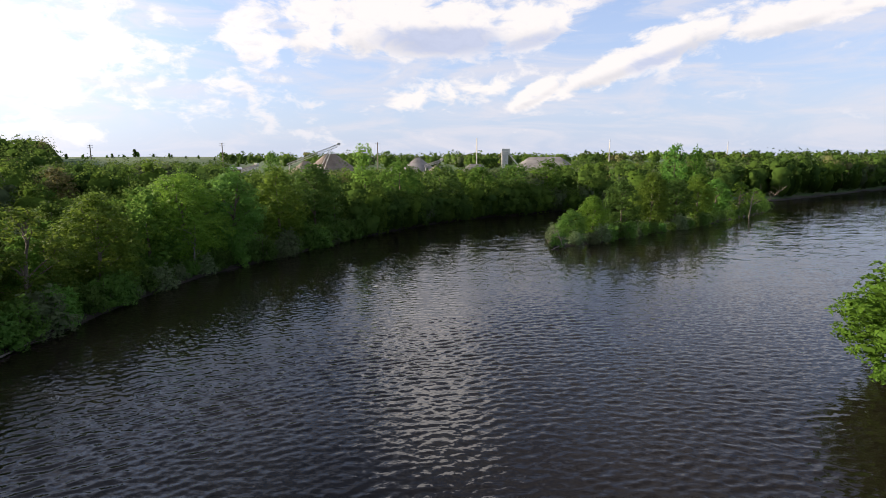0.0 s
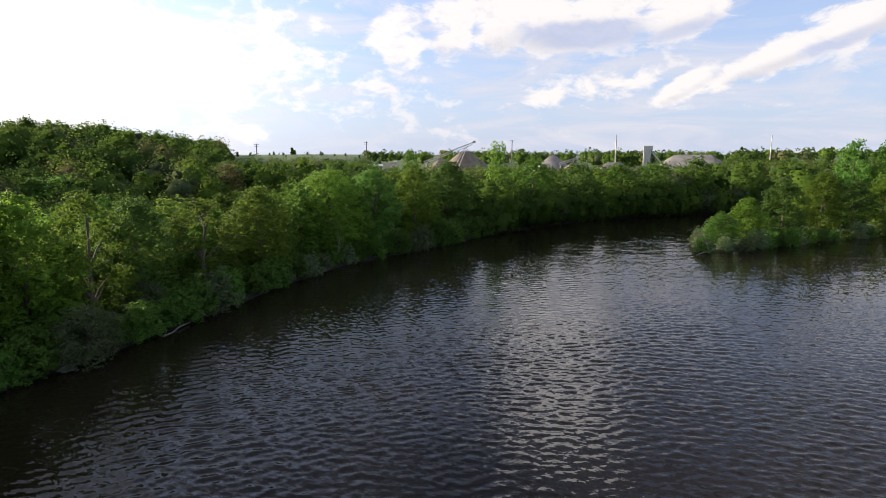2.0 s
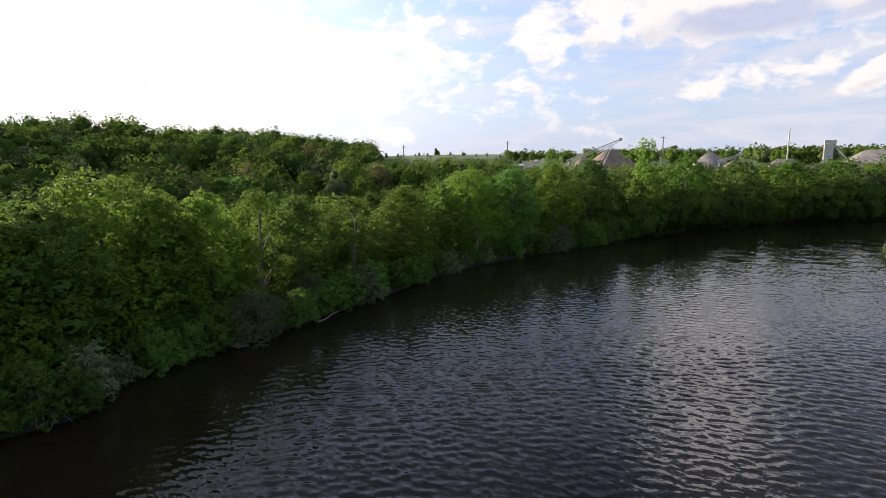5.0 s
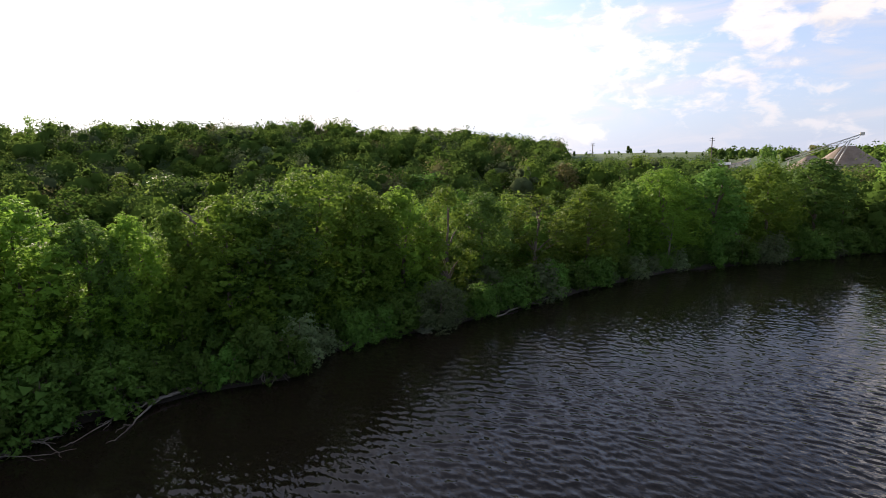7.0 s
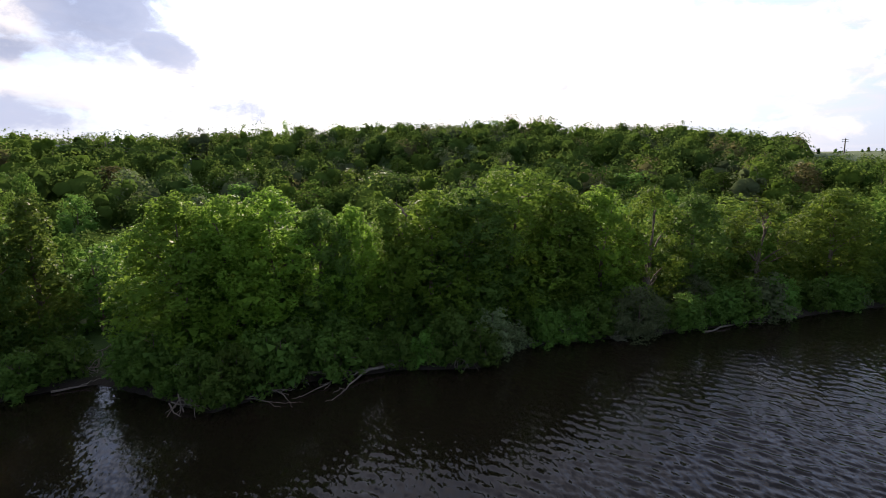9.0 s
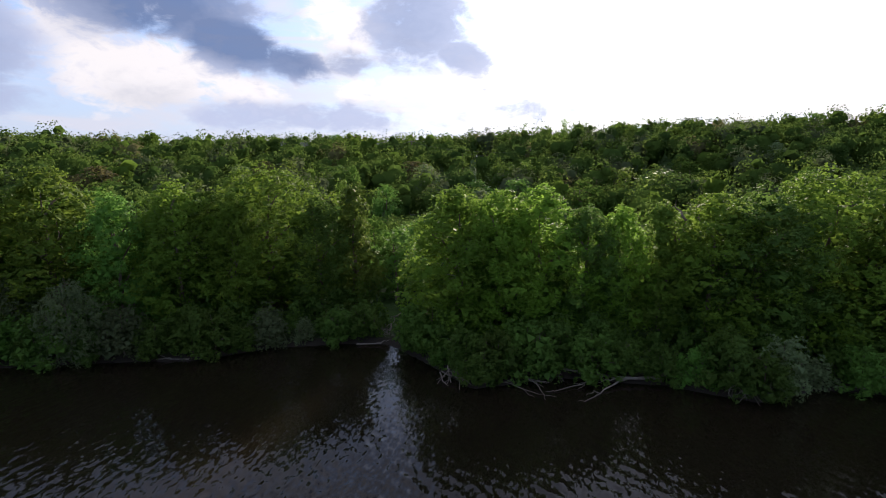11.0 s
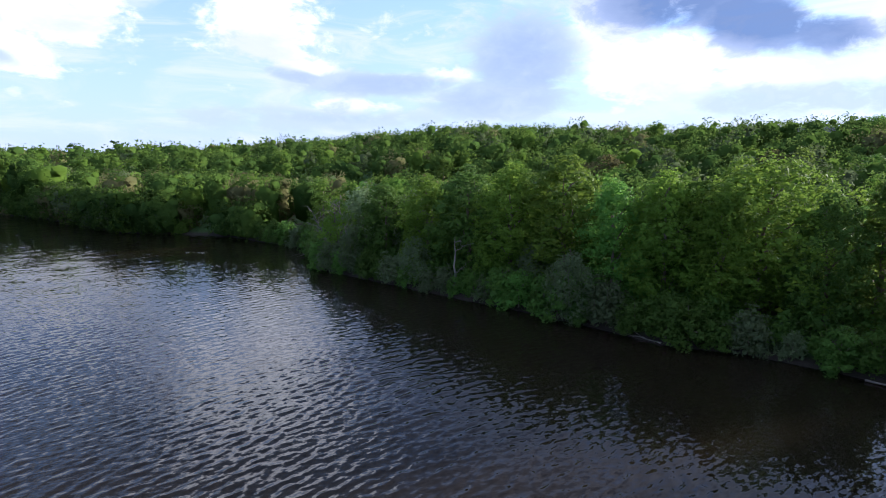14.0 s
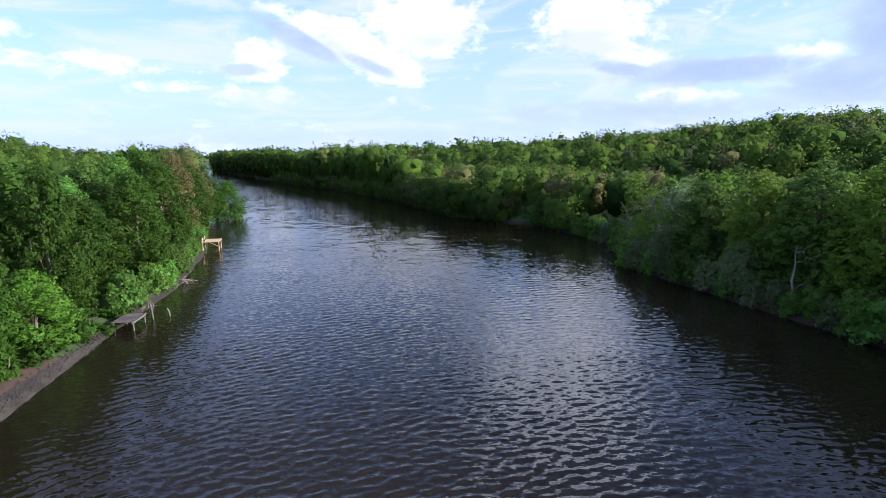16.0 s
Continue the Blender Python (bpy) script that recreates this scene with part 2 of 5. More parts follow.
WATER = water_material()
EARTH = ground_material()
BARK = rough_material("bark", (0.07, 0.055, 0.042), (0.17, 0.14, 0.11), 3.0, 0.9, 0.8, 14.0, (1, 1, 0.25))
PALE_BARK = rough_material("pale_bark", (0.10, 0.088, 0.075), (0.20, 0.18, 0.155), 3.0, 0.85, 0.6, 14.0, (1, 1, 0.25))
DRIFTWOOD = rough_material("driftwood", (0.085, 0.073, 0.062), (0.20, 0.18, 0.155), 2.0, 0.85, 0.6, 18.0, (0.3, 1, 1))
LEAVES = {
    "maple": leaf_material("maple_leaves", (0.038, 0.091, 0.013), (0.166, 0.283, 0.028), 0.45),
    "oak": leaf_material("oak_leaves", (0.037, 0.098, 0.021), (0.124, 0.253, 0.037), 0.40),
    "tall": leaf_material("poplar_leaves", (0.048, 0.110, 0.020), (0.187, 0.308, 0.040), 0.45),
    "willow": leaf_material("willow_leaves", (0.069, 0.106, 0.048), (0.161, 0.218, 0.098), 0.38),
    "shrub": leaf_material("shrub_leaves", (0.030, 0.075, 0.015), (0.108, 0.194, 0.030), 0.40),
    "white": leaf_material("white_blossom", (0.060, 0.090, 0.042), (0.360, 0.384, 0.300), 0.25),
    "fresh": leaf_material("fresh_leaves", (0.040, 0.105, 0.012), (0.135, 0.265, 0.028), 0.45),
    "bright": leaf_material("bright_leaves", (0.016, 0.049, 0.006), (0.062, 0.126, 0.014), 0.42),
    "rusty": leaf_material("rusty_leaves", (0.070, 0.075, 0.026), (0.165, 0.150, 0.055), 0.38),
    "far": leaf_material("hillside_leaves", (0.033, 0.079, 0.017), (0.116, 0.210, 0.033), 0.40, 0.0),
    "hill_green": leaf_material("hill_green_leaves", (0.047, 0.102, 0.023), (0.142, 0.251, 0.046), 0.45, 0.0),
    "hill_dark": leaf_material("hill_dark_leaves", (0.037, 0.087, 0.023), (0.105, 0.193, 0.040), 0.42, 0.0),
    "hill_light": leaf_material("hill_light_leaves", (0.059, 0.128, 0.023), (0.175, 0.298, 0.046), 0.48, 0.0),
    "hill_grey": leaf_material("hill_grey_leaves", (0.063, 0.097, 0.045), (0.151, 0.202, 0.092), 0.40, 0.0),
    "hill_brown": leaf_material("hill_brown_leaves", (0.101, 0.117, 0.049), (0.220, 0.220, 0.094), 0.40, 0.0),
    "conifer": leaf_material("conifer_needles", (0.012, 0.030, 0.014), (0.032, 0.062, 0.026), 0.1),
}

# ---- the lie of the land ----
WEST = [(900, 900), (420, 430), (238, 290), (137, 218), (95, 203), (60, 190), (36, 175), (13, 159), (-4, 142), (-18, 120), (-31, 92), (-37, 79), (-39, 67),
        (-40, 50), (-41, 40), (-42.5, 30), (-43, 24), (-40, 18.5), (-42.5, 12), (-43, 4), (-40, -3), (-45.5, -8), (-49.5, -12), (-49, -17), (-47, -23),
        (-43, -29), (-42, -35), (-40, -43), (-36.5, -54), (-32, -69), (-29, -80), (-34, -97), (-25, -124), (-16, -136), (-5, -146), (14, -200),
        (48, -264), (77, -307), (114, -378), (267, -646), (420, -1000)]
EAST = [(560, -1000), (345, -745), (240, -500), (142, -318), (67, -158), (44, -102), (36, -73), (34, -54), (32, -43), (30.5, -34), (30, -10), (32, 12), (34.4, 30), (35, 39), (46, 50),
        (64, 74), (97, 110), (160, 180), (320, 330), (980, 830)]
ISLET = [(21.8, 105), (30, 109), (49, 125), (65, 136.5), (88, 158), (106, 174), (103, 180), (80, 172), (50, 150), (30, 130), (22, 114)]


def edge_distance(px, py, line, closed):
    """Distance from points to a line of corners."""
    pts = np.array(line + line[:1] if closed else line, float)
    best = np.full(px.shape, 1e9)
    for (ax, ay), (bx, by) in zip(pts, pts[1:]):
        ex, ey = bx - ax, by - ay
        u = np.clip(((px - ax) * ex + (py - ay) * ey) / (ex * ex + ey * ey), 0, 1)
        best = np.minimum(best, np.hypot(px - ax - u * ex, py - ay - u * ey))
    return best


def inside(px, py, line):
    hit = np.zeros(px.shape, bool)
    for (ax, ay), (bx, by) in zip(line, line[1:] + line[:1]):
        cross = (ay > py) != (by > py)
        hit ^= cross & (px < (bx - ax) * (py - ay) / ((by - ay) if by != ay else 1e-9) + ax)
    return hit


def from_shore(px, py):
    """Metres inland from the waterline; negative on the river."""
    px, py = np.asarray(px, float), np.asarray(py, float)
    d = np.where(inside(px, py, WEST + EAST), -1, 1) * np.minimum(edge_distance(px, py, WEST, False), edge_distance(px, py, EAST, False))
    isle = np.where(inside(px, py, ISLET), 1, -1) * edge_distance(px, py, ISLET, True)
    return np.maximum(d, isle)


# height of the wooded ridge round the river, by azimuth: degrees of its treetops above eye level
RIDGE = [(-45, 0.5), (-23, 0.9), (-13, 0.0), (0, 0.0), (20, 0.2), (23, 1.15), (28, 1.5), (34, 1.45), (36, 1.4), (40, 1.6), (44, 2.3), (52, 2.6), (62, 3.3), (76, 3.3), (85, 3.0), (96, 2.5), (102, 2.2),
         (108, 2.3), (116, 2.0), (127, 2.0), (132, 2.4), (144, 2.5), (151, 2.0), (159, 1.3), (167, 0.7), (178, 0.4), (192, 0.35), (201, 0.1), (206, 0.4), (211, 1.1), (218, 2.0), (250, 1.5), (300, 0.8), (315, 0.5)]


def azimuth(px, py):
    a = np.degrees(np.arctan2(-px, py))
    return np.where(a < -45, a + 360, a)


def ridge_range(az):
    """Distance of the ridge from the hover point."""
    return np.interp(az, [-45, 20, 40, 60, 100, 130, 150, 175, 200, 210, 230, 315], [420, 420, 330, 235, 240, 270, 300, 420, 900, 260, 240, 420])


def land(px, py):
    """Height of the ground."""
    px, py = np.asarray(px, float), np.asarray(py, float)
    s, r, az = from_shore(px, py), np.hypot(px, py), azimuth(px, py)
    reach = ridge_range(az)
    top = np.maximum(HEIGHT + reach * np.tan(np.radians(np.interp(az, [a for a, _ in RIDGE], [e for _, e in RIDGE]))) - 10.0, 1.5)
    u = np.clip((r - 95) / (reach - 95), 0, 1)
    hill = (top - 1.3) * u * u * (3 - 2 * u) * np.clip((s - 30) / 40, 0, 1)
    bank = np.interp(s, [-6, -1.5, 0, 0.5, 2.0, 6, 14], [-2.2, -0.6, -0.05, 0.30, 0.65, 1.0, 1.3])
    wob = 0.18 * np.sin(px * 0.31 + 1.3 * np.sin(py * 0.17)) * np.sin(py * 0.27 + 0.7) * np.clip(s / 6, 0, 1)
    return bank + hill + wob


def mesh_object(name, verts, faces, mat, parent=None, label="", smooth=False, slots=None):
    """A mesh from an n x 3 and an m x k array; mat may be a list, with a slot for each face."""
    me = bpy.data.meshes.new(name)
    faces = np.asarray(faces, np.int32)
    me.vertices.add(len(verts))
    me.vertices.foreach_set("co", np.asarray(verts, np.float32).ravel())
    k = faces.shape[1]
    me.loops.add(faces.size)
    me.loops.foreach_set("vertex_index", faces.ravel())
    me.polygons.add(len(faces))
    me.polygons.foreach_set("loop_start", np.arange(0, faces.size, k, dtype=np.int32))
    me.polygons.foreach_set("use_smooth", np.full(len(faces), smooth))
    for one in mat if slots is not None else [mat]:
        me.materials.append(one)
    if slots is not None:
        me.polygons.foreach_set("material_index", np.asarray(slots, np.int32))
    me.update(calc_edges=True)
    me.validate()
    ob = new(name, me)
    if parent is not None:
        ob.parent = parent
    return tagged(ob, label)


def part(name, bm, mat, parent=None, label="", smooth=False):
    """Link a bmesh as one mesh object under a thing or a part."""
    me = bpy.data.meshes.new(name)
    if smooth:
        for f in bm.faces:
            f.smooth = True
    bm.to_mesh(me)
    bm.free()
    me.materials.append(mat)
    ob = new(name, me)
    if parent is not None:
        ob.parent = parent
    return tagged(ob, label)


def build_ground():
    az = np.radians(np.arange(0, 360, 0.9))
    rad = np.concatenate([[0.5], np.arange(8, 28, 4.0), np.arange(28, 70, 0.9), np.arange(70, 130, 1.8), np.arange(130, 330, 5), np.geomspace(330, 4500, 26)])
    rr, aa = np.meshgrid(rad, az, indexing="ij")
    x, y = -np.sin(aa) * rr, np.cos(aa) * rr
    v = np.stack([x, y, land(x.ravel(), y.ravel()).reshape(x.shape)], -1).reshape(-1, 3)
    n = len(az)
    i, j = np.meshgrid(np.arange(len(rad) - 1), np.arange(n), indexing="ij")
    a, b = i * n + j, i * n + (j + 1) % n
    faces = np.stack([a, a + n, b + n, b], -1).reshape(-1, 4)[:, ::-1]
    tagged(mesh_object("ground", v, faces, EARTH, smooth=True), "leaf-littered wooded river banks rising to low hills", "ground", kind="structure")


build_ground()


def wave_field(x, y, calm):
    """Wind waves: many trains of crests about one heading, steepened towards their tops. Returns the moved points."""
    rng = np.random.default_rng(17)
    dx, dy, dz = np.zeros_like(x), np.zeros_like(x), np.zeros_like(x)
    group = 0.62 + 0.38 * np.sin(x * 0.11 + 1.7 * np.sin(y * 0.045)) * np.sin(y * 0.13 + 1.3 * np.sin(x * 0.06 + 2.0))
    for k in range(40):
        length = 0.46 * 2.6 ** ((k + rng.uniform()) / 40)
        way = radians(102 + rng.normal(0, 27))
        steep = 0.043
        kx, ky = math.cos(way) * 2 * math.pi / length, math.sin(way) * 2 * math.pi / length
        ph = kx * x + ky * y + rng.uniform(0, 6.28) + 0.8 * np.sin(0.07 * x + 0.05 * y + k)
        a = steep * length / (2 * math.pi) * calm * group
        dz += a * np.sin(ph)
        dx += a * math.cos(way) * np.cos(ph)
        dy += a * math.sin(way) * np.cos(ph)
    return x + 0.9 * dx, y + 0.9 * dy, dz


def build_water():
    """One sheet of water: modelled waves round the hover point, flat beyond."""
    az = np.radians(np.arange(0, 360, 0.33))
    near = [0.0, 6, 12, 17]
    while near[-1] < 118:
        near.append(near[-1] + max(0.15, 0.15 * (near[-1] / 42) ** 1.5))
    rad = np.concatenate([near, np.geomspace(124, 5200, 28)])
    rr, aa = np.meshgrid(rad, az, indexing="ij")
    x, y = -np.sin(aa) * rr, np.cos(aa) * rr
    x, y = x + 0.35, y + 0.2
    s = from_shore(x.ravel(), y.ravel()).reshape(x.shape)
    west = edge_distance(x.ravel(), y.ravel(), WEST, False).reshape(x.shape)
    # the water lies calmer in the lee of the banks
    calm = np.interp(-s, [0, 3, 12], [0.12, 0.3, 1.0]) * np.interp(west, [0, 8, 26], [0.4, 0.65, 1.0]) * np.interp(rr, [14, 19, 80, 116], [0, 1, 1, 0])
    wx, wy, wz = wave_field(x, y, calm)
    v = np.stack([wx, wy, wz], -1).reshape(-1, 3)
    n = len(az)
    i, j = np.meshgrid(np.arange(len(rad) - 1), np.arange(n), indexing="ij")
    a, b = i * n + j, i * n + (j + 1) % n
    faces = np.stack([a, b, b + n, a + n], -1).reshape(-1, 4)
    wet = (np.minimum(s[:-1], s[1:]).reshape(-1) < 2.5) | (rr[1:].reshape(-1) > 130) | (rr[1:].reshape(-1) < 18)
    faces = faces[wet]
    used = np.unique(faces)
    back = np.zeros(len(v), np.int64)
    back[used] = np.arange(len(used))
    ob = mesh_object("water", v[used], back[faces][:, ::-1], WATER, smooth=True)
    tagged(ob, "dark brown river water ruffled by wind waves", "river", kind="structure")


build_water()


# ---- trees ----
def tube(path, radii, sides=6):
    """Verts and quads of a tapered tube along a path."""
    path, n = np.asarray(path, float), len(path)
    tangent = np.gradient(path, axis=0)
    tangent /= np.linalg.norm(tangent, axis=1)[:, None] + 1e-9
    ref = np.where(np.abs(tangent[:, 2:3]) > 0.9, [[1.0, 0, 0]], [[0, 0, 1.0]])
    u = np.cross(tangent, ref)
    u /= np.linalg.norm(u, axis=1)[:, None]
    v = np.cross(tangent, u)
    ang = np.arange(sides) * 2 * np.pi / sides
    ring = path[:, None] + np.asarray(radii)[:, None, None] * (np.cos(ang)[None, :, None] * u[:, None] + np.sin(ang)[None, :, None] * v[:, None])
    i, j = np.meshgrid(np.arange(n - 1), np.arange(sides), indexing="ij")
    a, b = i * sides + j, i * sides + (j + 1) % sides
    return ring.reshape(-1, 3), np.stack([a, b, b + sides, a + sides], -1).reshape(-1, 4)


def merge(pieces):
    vs, fs, base = [], [], 0
    for v, f in pieces:
        vs.append(v)
        fs.append(np.asarray(f) + base)
        base += len(v)
    return np.concatenate(vs), np.concatenate(fs)


def leaves(lobes, count, size, rng, shell=0.2, droop=0.0, stray=0.5):
    """Small bent leaf sprays in the outer shell of round lobes (x, y, z, rx, ry, rz)."""
    lobes = np.asarray(lobes, float)
    area = lobes[:, 3] * lobes[:, 4] + lobes[:, 4] * lobes[:, 5] + lobes[:, 3] * lobes[:, 5]
    pick = rng.choice(len(lobes), count, p=area / area.sum())
    d = rng.normal(size=(count, 3))
    d /= np.linalg.norm(d, axis=1)[:, None]
    depth = 1.06 - np.abs(rng.normal(0, shell, count))
    c = lobes[pick, :3] + d * lobes[pick, 3:] * depth[:, None]
    nrm = d + rng.normal(0, stray, (count, 3)) + [0, 0, 0.2]
    nrm /= np.linalg.norm(nrm, axis=1)[:, None]
    t = np.cross(nrm, rng.normal(size=(count, 3)))
    t[:, 2] -= droop
    t /= np.linalg.norm(t, axis=1)[:, None]
    b = np.cross(nrm, t)
    ln = size * rng.uniform(0.55, 1.25, count)[:, None]
    wd = ln * rng.uniform(0.5, 0.8, count)[:, None]
    quad = np.stack([c + t * ln * 0.5, c + b * wd * 0.5 - nrm * wd * 0.25, c - t * ln * 0.5, c - b * wd * 0.5 - nrm * wd * 0.25], 1)
    return quad.reshape(-1, 3), np.arange(count * 4).reshape(-1, 4)


def make_ico():
    t = (1 + math.sqrt(5)) / 2
    v = np.array([(-1, t, 0), (1, t, 0), (-1, -t, 0), (1, -t, 0), (0, -1, t), (0, 1, t), (0, -1, -t), (0, 1, -t), (t, 0, -1), (t, 0, 1), (-t, 0, -1), (-t, 0, 1)], float)
    f = [(0, 11, 5), (0, 5, 1), (0, 1, 7), (0, 7, 10), (0, 10, 11), (1, 5, 9), (5, 11, 4), (11, 10, 2), (10, 7, 6), (7, 1, 8),
         (3, 9, 4), (3, 4, 2), (3, 2, 6), (3, 6, 8), (3, 8, 9), (4, 9, 5), (2, 4, 11), (6, 2, 10), (8, 6, 7), (9, 8, 1)]
    return v / np.linalg.norm(v[0]), np.array(f)


ICO_V, ICO_F = make_ico()


def masses(lobes, shrink, rng):
    """Uneven solid leaf masses, one in each lobe, that close a distant crown."""
    vs, fs = [], []
    for k, lob in enumerate(lobes):
        v = ICO_V * rng.uniform(0.85, 1.12, (12, 1)) * lob[3:] * shrink + lob[:3]
        vs.append(v)
        fs.append(ICO_F + 12 * k)
    return np.concatenate(vs), np.concatenate(fs)


def unit(a):
    return a / (np.linalg.norm(a, axis=1)[:, None] + 1e-9)


def sprays(c, nrm, size, rng, blades):
    """Bent leaf sprays at points c facing nrm; blades 4 for kites, 3 for triangles."""
    n = len(c)
    t = unit(np.cross(nrm, rng.normal(size=(n, 3))))
    b = np.cross(nrm, t)
    ln = size * rng.uniform(0.6, 1.3, n)[:, None]
    wd = ln * rng.uniform(0.55, 0.85, n)[:, None]
    if blades == 3:
        tri = np.stack([c + t * ln * 0.62, c - t * ln * 0.38 + b * wd * 0.6, c - t * ln * 0.38 - b * wd * 0.6], 1)
        return tri.reshape(-1, 3), np.arange(n * 3).reshape(-1, 3)
    quad = np.stack([c + t * ln * 0.5, c + b * wd * 0.5 - nrm * wd * 0.2, c - t * ln * 0.5, c - b * wd * 0.5 - nrm * wd * 0.2], 1)
    return quad.reshape(-1, 3), np.arange(n * 4).reshape(-1, 4)


def tufts(lobes, tuft_r, count, size, rng, blades=4, loose=0.65, cover=0.9):
    """Leaf tufts that sit on the outside of the lobes like small domes, with gaps of shade between them."""
    lobes = np.asarray(lobes, float)
    area = lobes[:, 3] * lobes[:, 4] + lobes[:, 4] * lobes[:, 5] + lobes[:, 3] * lobes[:, 5]
    total = 4.19 * area.sum()
    n = max(14, int(cover * total / (3.14 * tuft_r ** 2)))
    pick = rng.choice(len(lobes), n, p=area / area.sum())
    d = unit(rng.normal(size=(n, 3)) + [0, 0, 0.25])
    p = lobes[pick, :3] + d * lobes[pick, 3:] * rng.uniform(0.86, 1.04, n)[:, None]
    # tufts buried in another lobe are left out
    q = np.linalg.norm((p[:, None] - lobes[None, :, :3]) / lobes[None, :, 3:], axis=2)
    q[np.arange(n), pick] = 9
    keep = q.min(1) > 0.78
    p, d = p[keep], d[keep]
    axis = unit(d * 0.75 + [0, 0, 0.55])
    rad = tuft_r * rng.uniform(0.65, 1.35, len(p))
    which = rng.choice(len(p), count, p=rad ** 2 / (rad ** 2).sum())
    e = unit(rng.normal(size=(count, 3)) + axis[which] * 1.1)
    c = p[which] + e * rad[which][:, None] * rng.uniform(0.55, 1.0, count)[:, None]
    nrm = unit(e * 0.6 + axis[which] * 0.5 + rng.normal(0, loose, (count, 3)))
    return sprays(c, nrm, size, rng, blades)


def foliage(lobes, count, size, rng, tuft_r, blades=4):
    """Fine tufts outside, broader leaf masses inside that close the crown."""
    inner = np.array(lobes, float)
    inner[:, 3:] *= 0.70
    k = max(80, count // 6)
    pick = rng.choice(len(inner), k, p=inner[:, 3] ** 2 / (inner[:, 3] ** 2).sum())
    d = unit(rng.normal(size=(k, 3)))
    broad = sprays(inner[pick, :3] + d * inner[pick, 3:], unit(d + rng.normal(0, 0.25, (k, 3))), size * 2.2, rng, blades)
    return merge([broad, tufts(lobes, tuft_r, count, size, rng, blades)])


def crown_lobes(kind, rng, n):
    """Clumps of a crown inside a unit tree: height 1, half width 1 at the broadest."""
    out = []
    for k in range(n):
        f = (k + 0.5) / n
        if kind == "tall":
            z = 0.10 + 0.84 * f
            w = 0.9 * (1 - 0.75 * f) * min(1.0, 0.55 + 2.0 * f)
        elif kind == "dome":
            z = 0.08 + 0.84 * f
            w = max(0.03, 1 - ((z - 0.44) / 0.50) ** 2) ** 0.62 * 0.92
        elif kind == "shrub":
            z = 0.10 + 0.70 * f
            w = math.sqrt(max(0.03, 1 - (z / 0.95) ** 2)) * 0.8
        else:
            z = 0.08 + 0.86 * f ** 0.85
            w = 0.90 * max(0.04, 1 - ((z - 0.46) / (0.50 if z > 0.46 else 0.62)) ** 2) ** 0.75
        a = k * 2.39996 + rng.uniform(-0.5, 0.5)
        r = rng.uniform(0.26, 0.40) * (0.72 if kind == "thin" else 1.0) * (1.0 - 0.30 * f)
        q = max(0.0, w * 1.04 - r * 0.75) * math.sqrt(rng.uniform(0.45, 1.0))
        out.append((q * math.cos(a), q * math.sin(a), z - 0.03, r, r * rng.uniform(0.85, 1.15), r))
    return out


def make_tree(name, kind, height, radius, leaf_count, leaf_size, mat, seed, bark, lobes_n, limbs=6, label="", detail=True):
    """Tree at the origin: tapered leaning trunk, limbs that reach into the clumps, crown of leaf sprays."""
    rng = np.random.default_rng(seed)
    root = new(name)
    lobes = np.array(crown_lobes(kind, rng, lobes_n))
    lobes[:, :2] *= radius
    lobes[:, 2] *= height
    lobes[:, 3:5] *= radius
    lobes[:, 5] = lobes[:, 5] * radius * rng.uniform(0.8, 1.1, len(lobes))
    lean = rng.normal(0, 0.03 * height, 2)
    top = 0.82 * height
    zs = np.linspace(-0.4, top, 9 if detail else 4)
    base = 0.016 * height + 0.03
    path = np.stack([lean[0] * (zs / top) ** 2 + rng.normal(0, 0.05, len(zs)), lean[1] * (zs / top) ** 2 + rng.normal(0, 0.05, len(zs)), zs], -1)
    rad = base * (1 - 0.88 * np.clip(zs / top, 0, 1)) * np.where(zs < 0.3, 1.5, 1.0)
    v, f = tube(path, rad, 8 if detail else 5)
    mesh_object("trunk", v, f, bark, root, smooth=True)
    order = rng.permutation(len(lobes))[:limbs]
    for k in order:
        end = lobes[k, :3] + [0, 0, lobes[k, 5] * 0.5]
        z0 = max(0.12 * height, end[2] - 0.75 * math.hypot(end[0], end[1]) - 0.08 * height)
        start = np.array([np.interp(z0, zs, path[:, 0]), np.interp(z0, zs, path[:, 1]), z0])
        u = np.linspace(0, 1, 6)[:, None]
        p = start + (end - start) * u + np.array([0, 0, 0.10 * height]) * (u * (1 - u)) + rng.normal(0, 0.06, (6, 3)) * (u > 0)
        pieces = [tube(p, base * 0.45 * (1 - 0.85 * u[:, 0]), 5)]
        for _ in range(4):
            s = p[rng.integers(3, 6)]
            e = s + rng.normal(0, 0.35, 3) * lobes[k, 3] + [0, 0, 0.45 * lobes[k, 5]]
            pieces.append(tube(np.linspace(s, e, 3), [0.035, 0.022, 0.008], 4))
        v, f = merge(pieces)
        mesh_object("limb", v, f, bark, root, smooth=True)
    v, f = foliage(lobes, leaf_count, leaf_size, rng, (0.10 if detail else 0.14) * radius * (1.5 if kind == "shrub" else 1.0), 3)
    mesh_object("crown", v, f, mat, root)
    return tagged(root, label, "tree")


